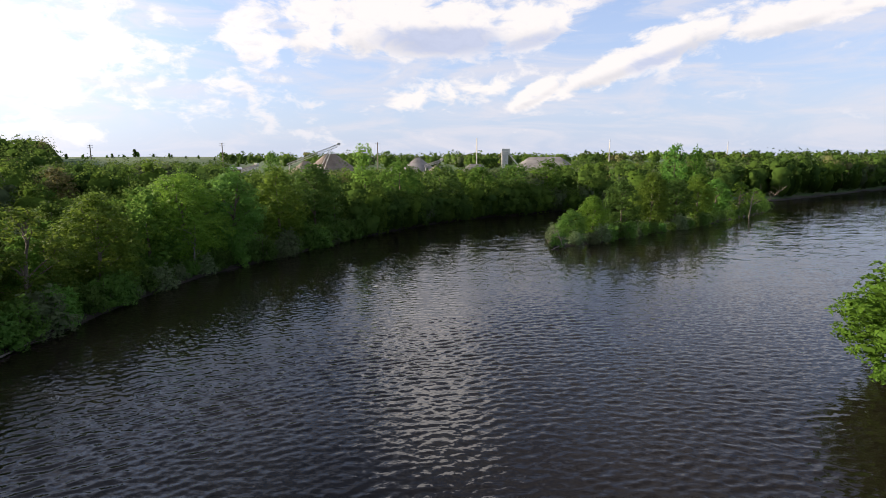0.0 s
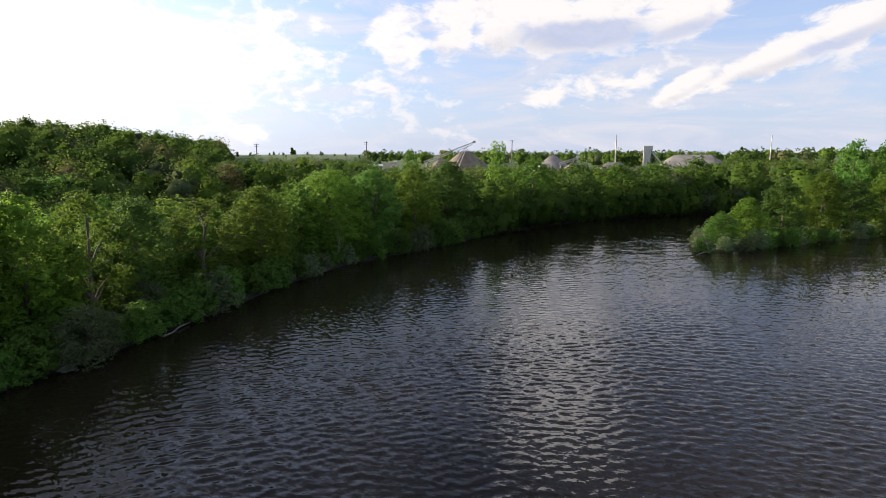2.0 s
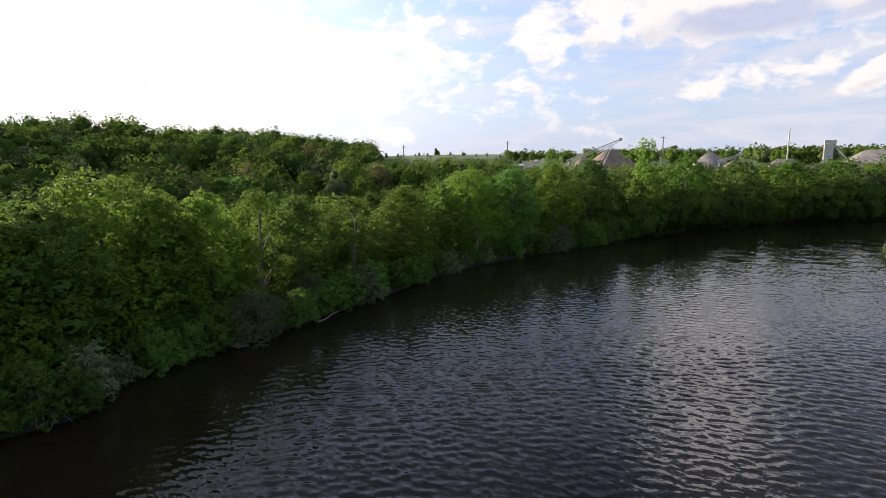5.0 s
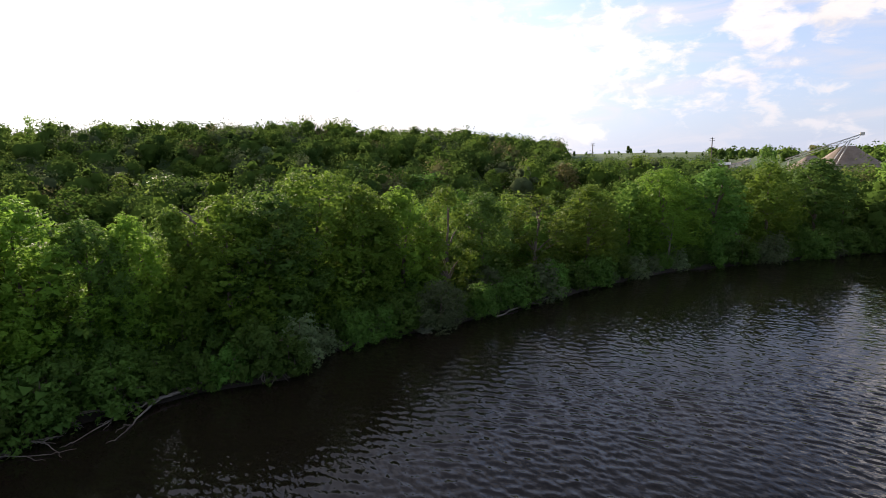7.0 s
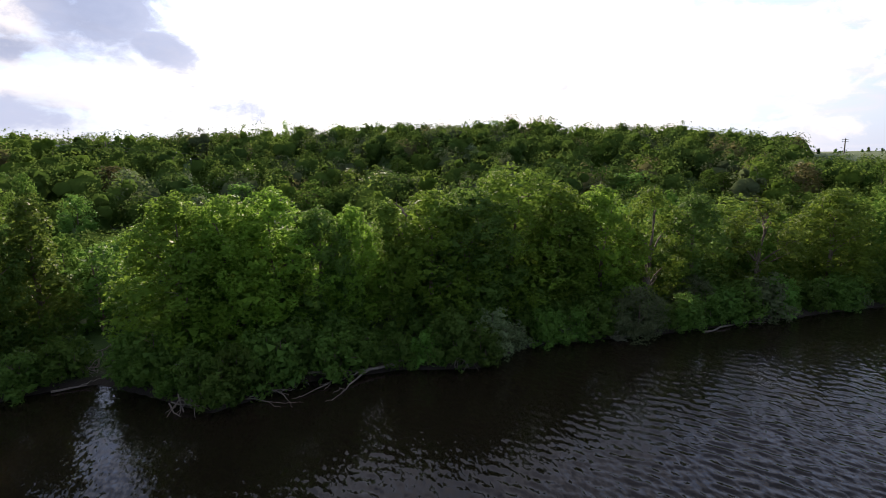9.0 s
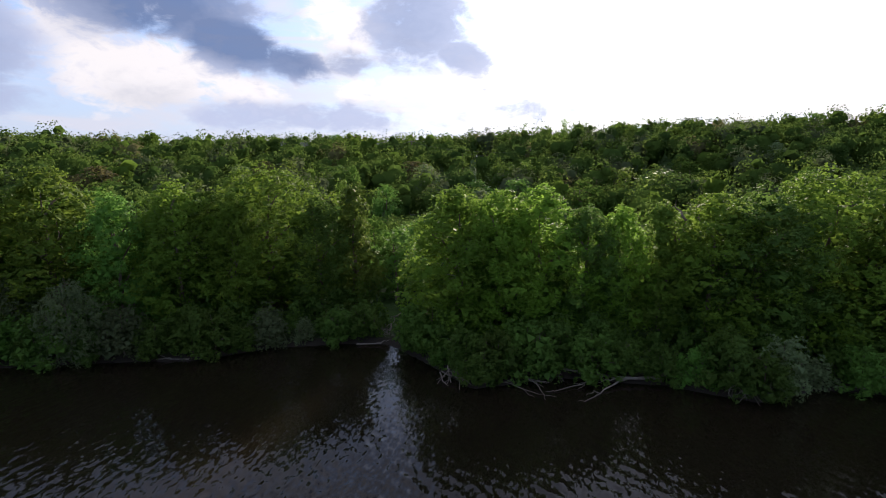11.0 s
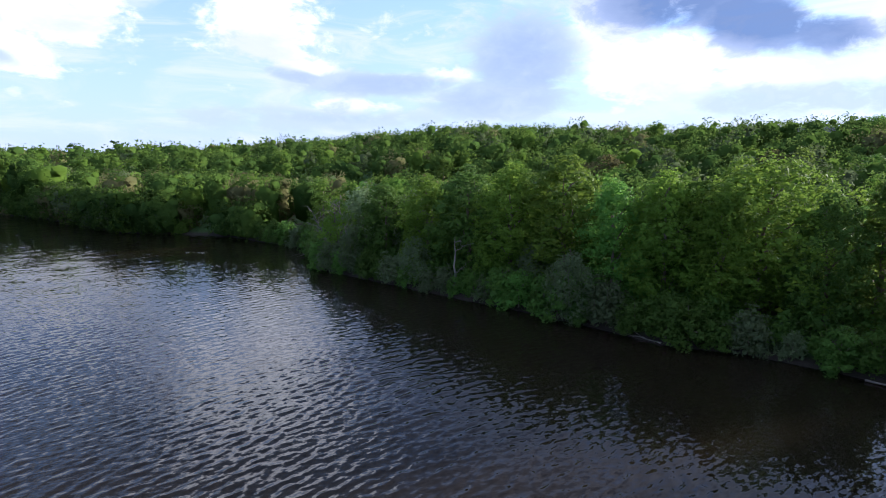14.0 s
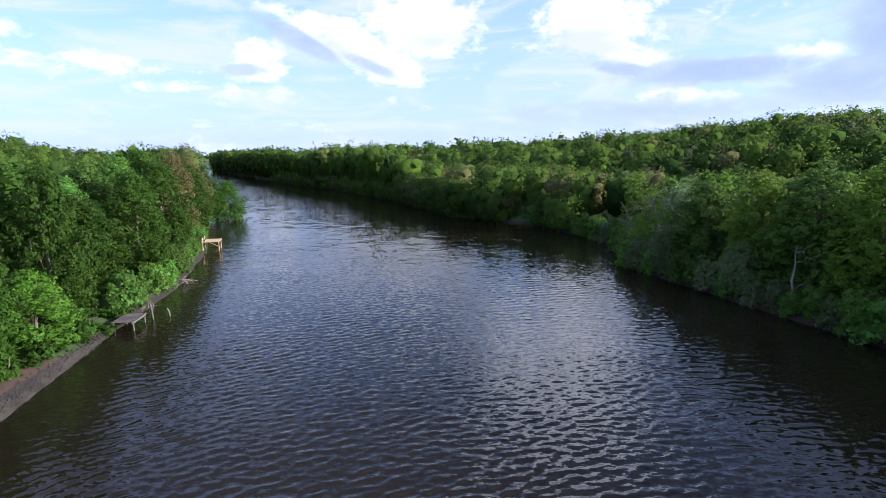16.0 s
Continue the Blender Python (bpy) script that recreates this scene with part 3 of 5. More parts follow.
class Stock:
    """Prototypes of one kind; each is set down once, and copied after that."""

    def __init__(self, makers, group, unit_h=15.0, unit_r=4.5):
        self.makers, self.built, self.group, self.next, self.h, self.r = makers, {}, group, 0, unit_h, unit_r

    def place(self, x, y, height, radius, turn, sink=0.12, z=None, pick=None):
        k = self.next % len(self.makers) if pick is None else pick
        self.next += 1
        z = float(land([x], [y])[0]) - sink if z is None else z
        m = pose(x, y, z, 0, 0, turn)
        if k not in self.built:
            ob = self.makers[k]()
            if self.group:
                tagged(ob, group=self.group)
            self.built[k] = ob
            ob.matrix_basis = m @ Matrix.Diagonal((radius / self.r, radius / self.r, height / self.h, 1))
            return ob
        src = self.built[k]
        fix = Matrix.Diagonal((radius / self.r / src.scale[0], radius / self.r / src.scale[1], height / self.h / src.scale[2], 1))
        return copy_thing(src, m @ fix)



def tree_maker(kind, count, size, mat, seed, bark, lobes, limbs, label, detail=True, name="tree", h=15.0, r=4.5):
    return lambda: make_tree(name, kind, h, r, count, size, mat, seed, bark, lobes, limbs, label, detail)


BANK = "trees along the river bank"
NEAR = {
    "maple": Stock([tree_maker("maple", 13000, 0.225, LEAVES["maple"], s, BARK, 36, 6, "spring-green broadleaf tree at the river edge") for s in (11, 12, 13)], BANK),
    "oak": Stock([tree_maker("oak", 13000, 0.225, LEAVES["oak"], s, BARK, 34, 6, "dark green broadleaf tree at the river edge") for s in (21, 22)], BANK),
    "dome": Stock([tree_maker("dome", 22000, 0.23, LEAVES["maple"], s, BARK, 60, 8, "broad domed maple with yellow-green crown on the bank", True, "tree", 15.5, 6.8) for s in (31,)], BANK, 15.5, 6.8),
    "tall": Stock([tree_maker("tall", 8000, 0.21, LEAVES["tall"], s, BARK, 28, 6, "narrow upright poplar with loose light crown", True, "tree", 14.0, 3.0) for s in (41, 42)], BANK, 14.0, 3.0),
    "thin": Stock([tree_maker("thin", 8000, 0.20, LEAVES["maple"], s, BARK, 36, 12, "thinly leaved tree with bare limbs showing") for s in (51, 52)], BANK),
    "willow": Stock([tree_maker("oak", 10000, 0.17, LEAVES["willow"], s, BARK, 32, 5, "grey-green willow leaning over the water", True, "tree", 9.0, 4.0) for s in (61,)], BANK, 9.0, 4.0),
    "bright": Stock([tree_maker("maple", 13000, 0.235, LEAVES["bright"], s, BARK, 36, 6, "bright green sunlit tree on the near bank") for s in (71, 72)], BANK),
    "fresh": Stock([tree_maker("maple", 9000, 0.27, LEAVES["fresh"], 75, BARK, 30, 6, "small fresh green tree leaning out from the near bank")], BANK),
    "rusty": Stock([tree_maker("maple", 11500, 0.215, LEAVES["rusty"], s, BARK, 34, 6, "tree with rusty brown young leaves") for s in (81,)], BANK),
}
WOODS = "trees of the woods behind the bank"
MID = {
    "far": Stock([tree_maker("maple", 2600, 0.40, LEAVES["far"], s, BARK, 30, 1, "green broadleaf tree in the woods", False) for s in (101, 102, 103)], WOODS),
    "oak": Stock([tree_maker("dome", 2600, 0.40, LEAVES["oak"], s, BARK, 32, 1, "dark green broadleaf tree in the woods", False) for s in (111, 112)], WOODS),
    "tall": Stock([tree_maker("tall", 2200, 0.36, LEAVES["tall"], s, BARK, 28, 1, "upright light green tree in the woods", False) for s in (121,)], WOODS),
    "willow": Stock([tree_maker("oak", 2600, 0.40, LEAVES["willow"], s, BARK, 30, 1, "grey-green tree in the woods", False) for s in (131,)], WOODS),
    "rusty": Stock([tree_maker("maple", 1700, 0.50, LEAVES["rusty"], s, BARK, 30, 1, "brownish tree just coming into leaf", False) for s in (141,)], WOODS),
    "bright": Stock([tree_maker("maple", 2600, 0.40, LEAVES["bright"], s, BARK, 30, 1, "fresh green tree in the woods", False) for s in (151,)], WOODS),
}
SHORE = "shrubs along the shore"
SHRUBS = {
    "shrub": Stock([tree_maker("shrub", 1900, 0.22, LEAVES["shrub"], s, BARK, 18, 2, "dense green shrub overhanging the water", False, "shrub", 4.0, 2.2) for s in (201, 202, 203)], SHORE, 4.0, 2.2),
    "willow": Stock([tree_maker("shrub", 1900, 0.20, LEAVES["willow"], s, BARK, 18, 2, "grey-green willow shrub at the waterline", False, "shrub", 4.0, 2.2) for s in (211,)], SHORE, 4.0, 2.2),
    "bright": Stock([tree_maker("shrub", 1900, 0.22, LEAVES["oak"], s, BARK, 18, 2, "light green shrub at the waterline", False, "shrub", 4.0, 2.2) for s in (221,)], SHORE, 4.0, 2.2),
}
rand = random.Random(5)
planted = []


def plant(stock, x, y, h, r, sink=0.12):
    planted.append((x, y, r))
    return stock.place(x, y, h, r, rand.uniform(0, 360), sink)


# front row of the far bank: kind, x, y, height, crown radius
FRONT = [
    ("thin", -32.5, -80.5, 11.3, 2.8), ("oak", -36.4, -71.4, 13.0, 3.6), ("maple", -39.1, -63.9, 14.2, 4.0), ("oak", -42.3, -58.2, 15.4, 4.6),
    ("maple", -43.9, -51.4, 16.0, 4.4), ("maple", -47.8, -46.2, 16.8, 5.4), ("oak", -47.6, -38.5, 14.4, 3.4), ("maple", -49.8, -33.6, 15.1, 4.2),
    ("dome", -57.1, -27.9, 16.2, 7.4), ("oak", -55.1, -20.6, 13.7, 3.0), ("tall", -57.7, -17.6, 15.0, 3.0), ("maple", -49.8, -5.2, 15.0, 4.6),
    ("maple", -49.0, -1.3, 14.6, 4.0), ("maple", -50.6, 2.7, 14.9, 4.6), ("oak", -49.8, 6.6, 13.4, 3.2), ("maple", -50.5, 9.8, 13.0, 3.0),
    ("tall", -50.1, 13.4, 13.7, 2.7), ("maple", -49.3, 17.4, 14.2, 4.2), ("oak", -49.0, 21.3, 14.9, 4.6)]
FRONT_NORTH = [
    ("dome", -51.9, 27.6, 15.6, 6.8), ("maple", -49.6, 32.2, 14.5, 4.2), ("maple", -48.7, 37.0, 14.0, 4.0), ("thin", -46.7, 42.1, 14.3, 3.8),
    ("oak", -46.4, 48.0, 13.3, 3.6), ("thin", -44.5, 55.9, 12.9, 4.2), ("maple", -43.9, 67.6, 13.0, 4.4), ("dome", -41.7, 85.5, 14.8, 6.2),
    ("oak", -36.5, 92.7, 13.7, 4.6), ("maple", -31.7, 103.7, 13.8, 4.6), ("oak", -27.3, 113.9, 14.6, 5.0), ("tall", -19.8, 135.9, 18.5, 4.6),
    ("maple", -11.1, 141.6, 14.8, 5.4), ("oak", 0.0, 154.5, 14.1, 5.0), ("maple", 11.6, 165.5, 13.3, 5.0), ("oak", 23.0, 174.6, 14.0, 5.4), ("maple", 35.5, 182.8, 14.5, 5.4)]
for kind, x, y, h, r in FRONT + FRONT_NORTH:
    far_off = math.hypot(x, y) > 120
    plant(MID[{"maple": "far", "tall": "tall"}.get(kind, "oak")] if far_off else NEAR[kind], x, y, h + (1.8 if y > 90 else 0.0), r * 1.35)

# trees of the islet
for kind, x, y, h, r in [("oak", 27, 112, 6.5, 3.6), ("maple", 33, 118, 9.0, 4.2), ("oak", 42, 126, 12.5, 4.8), ("maple", 52, 134, 13.5, 5.0),
                         ("oak", 61, 141, 12.0, 5.0), ("maple", 70, 148, 12.5, 5.0), ("oak", 80, 158, 11.0, 5.0), ("thin", 92, 167, 10.0, 4.4), ("thin", 101, 174, 7.5, 3.6)]:
    plant(NEAR[kind], x, y, h, r)

# sunlit trees of the near bank
for kind, x, y, h, r in [("fresh", 37.0, -47.8, 7.8, 3.9), ("bright", 58.5, -152, 13.5, 6.0), ("bright", 41.5, -63, 13.0, 4.6), ("bright", 40.5, -72, 14.0, 4.6), ("bright", 46, -82, 15.5, 5.2), ("oak", 49, -72, 14.5, 4.8),
                         ("bright", 47, -93, 16.5, 5.6), ("oak", 54, -84, 16.5, 5.4), ("rusty", 51.5, -107, 18.5, 5.2), ("bright", 54, -119, 16.0, 5.6), ("oak", 57, -98, 18.0, 5.4),
                         ("bright", 60, -110, 19.0, 5.4), ("rusty", 59, -131, 17.5, 5.4), ("bright", 63, -146, 15.5, 6.0), ("oak", 68, -126, 19.0, 5.4)]:
    plant(NEAR[kind], x, y, h, r)
# trees that lean into view downstream
for kind, x, y, h, r in [("fresh", 36.2, 39.4, 11.4, 5.6), ("fresh", 41.5, 43.0, 13.0, 6.0)]:
    plant(NEAR[kind], x, y, h, r)


class Cells:
    """Planted places in a coarse grid, for quick spacing tests."""

    def __init__(self):
        self.grid, self.done = {}, 0

    def near(self, x, y):
        while self.done < len(planted):
            a, b, _ = planted[self.done]
            self.grid.setdefault((int(a // 9), int(b // 9)), []).append((a, b))
            self.done += 1
        i, j = int(x // 9), int(y // 9)
        for u in (-1, 0, 1):
            for w in (-1, 0, 1):
                yield from self.grid.get((i + u, j + w), ())


CELLS = Cells()


def clear_of(x, y, gap):
    return all((x - a) ** 2 + (y - b) ** 2 > gap * gap for a, b in CELLS.near(x, y))


# treetops of the flood plain behind the front row, as seen against the slope: azimuth and degrees above eye level
CANOPY = [(-45, -0.2), (-13, -0.9), (-8, -1.3), (0, -1.5), (14, -1.6), (22, -1.8), (26, -1.8), (38, -4.2), (62, -3.4), (82, -5.4), (96, -4.2), (100, -6.2), (105, -6.2), (108, -4.6), (116, -2.8), (134, -2.4), (150, -2.7), (160, -2.5), (178, -1.3), (200, -0.4), (206, 0.0), (218, 1.2), (315, 0)]


def canopy_height(x, y):
    r, az = math.hypot(x, y), float(azimuth(np.array(x), np.array(y)))
    e = np.interp(az, [a for a, _ in CANOPY], [b for _, b in CANOPY])
    return HEIGHT + r * math.tan(radians(e))


# second and third rows behind the bank
rows_made = 0
woods = []


def spots(count, az0, az1, r0, r1, power):
    """Random places: azimuth, range, x, y, metres from the shore, ground height."""
    gen = np.random.default_rng(count)
    az = gen.uniform(az0, az1, count)
    u = gen.uniform(0, 1, count)
    r = r0 * (r1 / r0) ** u if power == 0 else (r0 ** power + (r1 ** power - r0 ** power) * u) ** (1 / power)
    x, y = -np.sin(np.radians(az)) * r, np.cos(np.radians(az)) * r
    return zip(az.tolist(), r.tolist(), x.tolist(), y.tolist(), from_shore(x, y).tolist(), land(x, y).tolist())


for az, r, x, y, s, g in spots(5000, -40, 222, 48, 210, 1):
    if not 5 < s < 36 or (99 < az < 106 and s < 9) or not clear_of(x, y, 4.6 if r < 90 else 6.2):
        continue
    h = min(canopy_height(x, y) - g, 16) * rand.uniform(0.74, 1.08 if az > 24 else 1.0)
    if h < 4.5:
        continue
    south_east = 196 < az
    if r < 76 and s < 10:
        kind = rand.choice(["maple", "oak", "maple", "oak", "tall"]) if not south_east else "bright"
        plant(NEAR[kind], x, y, h, rand.uniform(0.24, 0.30) * h)
    elif r > 125:
        planted.append((x, y, 0.4 * h))
        woods.append((x, y, g, h, rand.uniform(0.36, 0.46) * h, 1))
    else:
        kind = rand.choice(["far", "far", "oak", "tall", "far", "willow"]) if not south_east else rand.choice(["bright", "bright", "far", "rusty"])
        plant(MID[kind], x, y, h, rand.uniform(0.36, 0.46) * h)
    rows_made += 1
    if rows_made > 400:
        break


# shrubs that hang over the water
def along(line, step):
    for (ax, ay), (bx, by) in zip(line, line[1:]):
        n = max(1, int(math.hypot(bx - ax, by - ay) / step))
        for k in range(n):
            yield ax + (bx - ax) * k / n, ay + (by - ay) * k / n, math.atan2(by - ay, bx - ax)


brush = []


def brush_lobes(x, y, g, h):
    """Clumps of one bush in the joined undergrowth."""
    lob = np.array(crown_lobes("shrub", bush_rng, 12))
    lob[:, :2] *= h * 0.62
    lob[:, 3:] *= h * 0.62
    lob[:, 2] = g + lob[:, 2] * h
    return lob + [x, y, 0, 0, 0, 0]


bush_rng = np.random.default_rng(4)
for x, y, a in along(WEST[3:-5], 2.2):
    if math.hypot(x, y) > 215 or (-13.5 < y < -10 and x < -44) or (-137 < y < -126 and x < -14):
        continue
    step = rand.uniform(0.25, 1.5)
    px, py = x + step * math.sin(a), y - step * math.cos(a)
    if from_shore([px], [py])[0] < 0.2:
        px, py = x - step * math.sin(a), y + step * math.cos(a)
    h = rand.uniform(2.4, 5.6)
    if math.hypot(px, py) > 120:
        woods.append((px, py, 0.0, rand.uniform(6.5, 11.0), rand.uniform(3.2, 4.8), 1))
        continue
    SHRUBS[rand.choice(["shrub", "shrub", "shrub", "bright", "willow"])].place(px, py, h, h * rand.uniform(0.48, 0.66), rand.uniform(0, 360), 0.2)
# low brush that closes the foot of the bank behind them
for x, y, a in along(WEST[10:33], 1.5):
    if (-13.5 < y < -10 and x < -44) or math.hypot(x, y) > 120:
        continue
    step = rand.uniform(1.5, 4.5)
    px, py = x + step * math.sin(a), y - step * math.cos(a)
    if from_shore([px], [py])[0] < 0.2:
        px, py = x - step * math.sin(a), y + step * math.cos(a)
    brush.append(brush_lobes(px, py, float(land([px], [py])[0]), rand.uniform(1.4, 3.6)))
for x, y, a in along(ISLET + ISLET[:1], 3.4):
    px, py = x + (60 - x) * 0.03, y + (143 - y) * 0.03
    h = rand.uniform(2.2, 4.5)
    if y > 140:
        brush.append(brush_lobes(px, py, 0.3, h))
        continue
    SHRUBS[rand.choice(["shrub", "willow", "bright"])].place(px, py, h, h * 0.6, rand.uniform(0, 360), 0.2)
for x, y, a in along(EAST[4:9], 3.2):
    if -59 < y < -30:
        continue
    h = rand.uniform(2.2, 5.0)
    SHRUBS[rand.choice(["shrub", "bright"])].place(x + 1.8, y, h, h * 0.55, rand.uniform(0, 360), 0.2)

# understorey between the trunks of the far bank
for az, r, x, y, s, g in spots(420, 18, 166, 44, 100, 1):
    if 3 < s < 16 and not (101 < az < 104 and s < 8):
        h = rand.uniform(2.6, 5.2)
        brush.append(brush_lobes(x, y, g, h))

# the wooded slopes: single trees near, one mass of woods beyond
slope = 0
wood_rng = np.random.default_rng(9)
for az, r, x, y, s, g in spots(16000, -42, 222, 88, 430, 2):
    quarry = -13 < az < 24 and 250 < r or 22 < az < 36 and 300 < r or 91 < az < 95.5 and 165 < r < 215
    if s < 12 or quarry or r > ridge_range(np.array(az)) + 40 or not clear_of(x, y, 5.6 if r < 190 else 5.4 if abs(r - ridge_range(np.array(az))) < 22 else 6.8):
        continue
    h = rand.uniform(7.5, 12.0)
    if s < 60 or -14 < az < 22:
        h = min(h + 4, max(5.0, canopy_height(x, y) - g))
    elif az < 36:
        h = min(h + 3, HEIGHT - 0.0115 * r - g)
        if h < 3:
            continue
    elif az < 47:
        h = min(h, HEIGHT + r * math.tan(radians(np.interp(az, [36, 47], [1.25, 3.0]))) - g)
        if h < 3:
            continue
    # too low to be seen over the trees in front
    if math.degrees(math.atan2(g + h - HEIGHT, r)) < np.interp(az, [a for a, _ in CANOPY], [b for _, b in CANOPY]) - 0.9:
        continue
    rad = rand.choice([3.6, 4.2, 4.8, 5.4, 6.2, 7.2]) * rand.uniform(0.9, 1.1)
    if not clear_of(x, y, rad * 1.02):
        continue
    if r < 175 and slope < 75:
        slope += 1
        east = az > 198
        kind = rand.choice(["far", "far", "far", "oak", "oak", "tall", "willow", "rusty"]) if not east else rand.choice(["bright", "far", "bright", "rusty"])
        plant(MID[kind], x, y, h, rad)
    else:
        planted.append((x, y, rad))
        woods.append((x, y, g, h, rad, 0))
for az, r, x, y, s, g in spots(1500, -44, 222, 330, 1500, 0):
    if s < 8 or -13 < az < 36 and r < 420 or 22 < az < 38 or 34 < az < 186 and r > ridge_range(np.array(az)) + 60:
        continue
    h = rand.uniform(11, 16)
    if az < 24:
        h = min(h, HEIGHT + r * math.tan(radians(rand.uniform(0.0, 0.35))) - g)
    if h < 3:
        continue
    woods.append((x, y, g, h, h * 0.55 * max(1, r / 600), 0))
for line, side in ((WEST[33:40], -1), (EAST[1:5], -1), (WEST[0:4], -1)):
    for x, y, a in along(line, 6.0):
        for row in range(3):
            off = rand.uniform(2.5, 6) + row * 8
            px, py = x - side * -1 * math.sin(a) * off, y + side * -1 * math.cos(a) * off
            if from_shore([px], [py])[0] < 1:
                px, py = x + side * -1 * math.sin(a) * off, y - side * -1 * math.cos(a) * off
            h = rand.uniform(14, 18.5) + row * 0.5 + (3 if px > 20 and py < -190 else 0)
            if math.hypot(px, py) > 190 and clear_of(px, py, 5.0):
                planted.append((px, py, 4.0))
                woods.append((px, py, 0.6, h, rand.uniform(4.6, 7.2), 0))


# bushes along the foot of the far upriver bank
for x, y, a in along(WEST[33:39], 3.6):
    for off in (rand.uniform(0.5, 1.6), rand.uniform(2.0, 4.0)):
        px, py = x + off * math.sin(a), y - off * math.cos(a)
        if from_shore([px], [py])[0] < 0.2:
            px, py = x - off * math.sin(a), y + off * math.cos(a)
        woods.append((px, py, 0.0, rand.uniform(3.6, 7.5), rand.uniform(2.4, 3.8), 0))


def puff(rad, h, rng, n=8):
    """Clumps of a rounded crown of the woods: a dome of uneven bulges over a narrower skirt."""
    out, mid = [], h - 0.8 * rad
    tall = rng.uniform(0.42, 0.75)
    for k in range(n):
        up = 1 - 1.25 * (k + 0.5) / n
        a = k * 2.39996 + rng.uniform(-0.5, 0.5)
        q = math.sqrt(max(0.0, 1 - up * up)) * rad * rng.uniform(0.45, 0.80)
        r = rad * rng.uniform(0.28, 0.52)
        out.append((q * math.cos(a), q * math.sin(a), mid + tall * up * rad * rng.uniform(0.75, 1.25), r, r, r * rng.uniform(0.75, 1.05)))
    out.append((0.0, 0.0, max(0.5, mid * 0.5), rad * 0.92, rad * 0.92, max(1.0, mid * 0.6)))
    return np.array(out)


pieces, slots, normals = [], [], []
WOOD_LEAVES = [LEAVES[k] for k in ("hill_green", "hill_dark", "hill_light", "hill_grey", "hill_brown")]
for x, y, g, h, rad, fine in woods:
    r = math.hypot(x, y)
    lob = puff(rad, h, wood_rng, 8 if r < 300 else 6) + [x, y, g, 0, 0, 0]
    n, size = (620, 0.50) if fine or r < 170 else (400, 0.58) if r < 240 else (250, 0.72) if r < 360 else (80, 0.9 + r / 420)
    if abs(r - float(ridge_range(azimuth(np.array(x), np.array(y))))) < 28:
        n = int(n * 1.35)
    tri, f = tufts(lob * [1, 1, 1, 0.93, 0.93, 0.93], rad * 0.23, n, size, wood_rng, 3, 0.5, 1.1)
    core = masses(np.concatenate([lob[[1, 3, 5]] * [1, 1, 1, 0.72, 0.72, 0.72], [(x, y, g + h - 0.85 * rad, 0.66 * rad, 0.66 * rad, 0.52 * rad), lob[-1] * [1, 1, 1, 0.66, 0.66, 0.9]]]), 0.95, wood_rng)
    pieces += [core, (tri, f)]
    # shading of a crown follows its round form
    both = np.concatenate([core[0], tri])
    away = unit(both - [x, y, g + h - 1.1 * rad])
    stray = np.concatenate([wood_rng.normal(0, 0.15, (len(core[0]), 3)), np.repeat(wood_rng.normal(0, 0.38, (len(f), 3)), 3, axis=0)])
    normals.append(unit(away + stray + [0, 0, 0.1]))
    n = len(core[1]) + len(f)
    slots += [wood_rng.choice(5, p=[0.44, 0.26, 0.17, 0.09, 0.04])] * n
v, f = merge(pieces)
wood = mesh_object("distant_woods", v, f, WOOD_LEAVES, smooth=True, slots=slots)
wood.data.normals_split_custom_set_from_vertices(np.concatenate(normals).astype(np.float32))
tagged(wood, "distant green woods covering the low hills", "woods", kind="stuff")
v, f = merge([tufts(lob, 0.55, 420, 0.34, wood_rng, 3) for lob in brush])
tagged(mesh_object("undergrowth", v, f, LEAVES["shrub"]), "dense green undergrowth between the trunks on the banks", "undergrowth", kind="stuff")


# ---- conifers, snags and driftwood ----
def place_ground(x, y, sink=0.1):
    return float(land([x], [y])[0]) - sink


def make_conifer(x, y, z, height):
    rng = np.random.default_rng(int(abs(x * 7 + y)))
    root = new("conifer")
    root.location = (x, y, z)
    v, f = tube([(0, 0, -0.5), (0, 0, height * 0.5), (0, 0, height)], [0.02 * height, 0.012 * height, 0.02], 6)
    mesh_object("trunk", v, f, BARK, root, smooth=True)
    lobes = []
    for k in range(26):
        u = k / 25
        zz, w = height * (0.10 + 0.86 * u), height * 0.22 * (1 - u) + 0.15
        a = k * 2.4
        lobes.append((w * 0.6 * math.cos(a), w * 0.6 * math.sin(a), zz, w * 0.6, w * 0.6, height * 0.035))
    v, f = leaves(lobes, 700, 0.5, rng, 0.3, 0.3)
    mesh_object("crown", v, f, LEAVES["conifer"], root)
    return tagged(root, "dark pointed conifer standing above the ridge woods", "tree", "conifers on the ridge")


for az, el, spread in [(139.1, 2.75, 0), (132.3, 2.45, 0), (133.1, 2.3, 0), (102.4, 2.6, 0), (103.4, 2.35, 0), (116.9, 2.3, 0)]:
    r = float(ridge_range(np.array(az))) + 4
    v = heading(az) * r
    g = place_ground(v.x, v.y)
    make_conifer(v.x, v.y, g, HEIGHT + r * math.tan(radians(el)) - g)


def bent(points, rng, wobble):
    """A crooked path through a few corners."""
    p = np.asarray(points, float)
    u = np.linspace(0, len(p) - 1, 4 * (len(p) - 1) + 1)
    q = np.stack([np.interp(u, np.arange(len(p)), p[:, k]) for k in range(3)], -1)
    q[1:-1] += rng.normal(0, wobble, q[1:-1].shape)
    return q


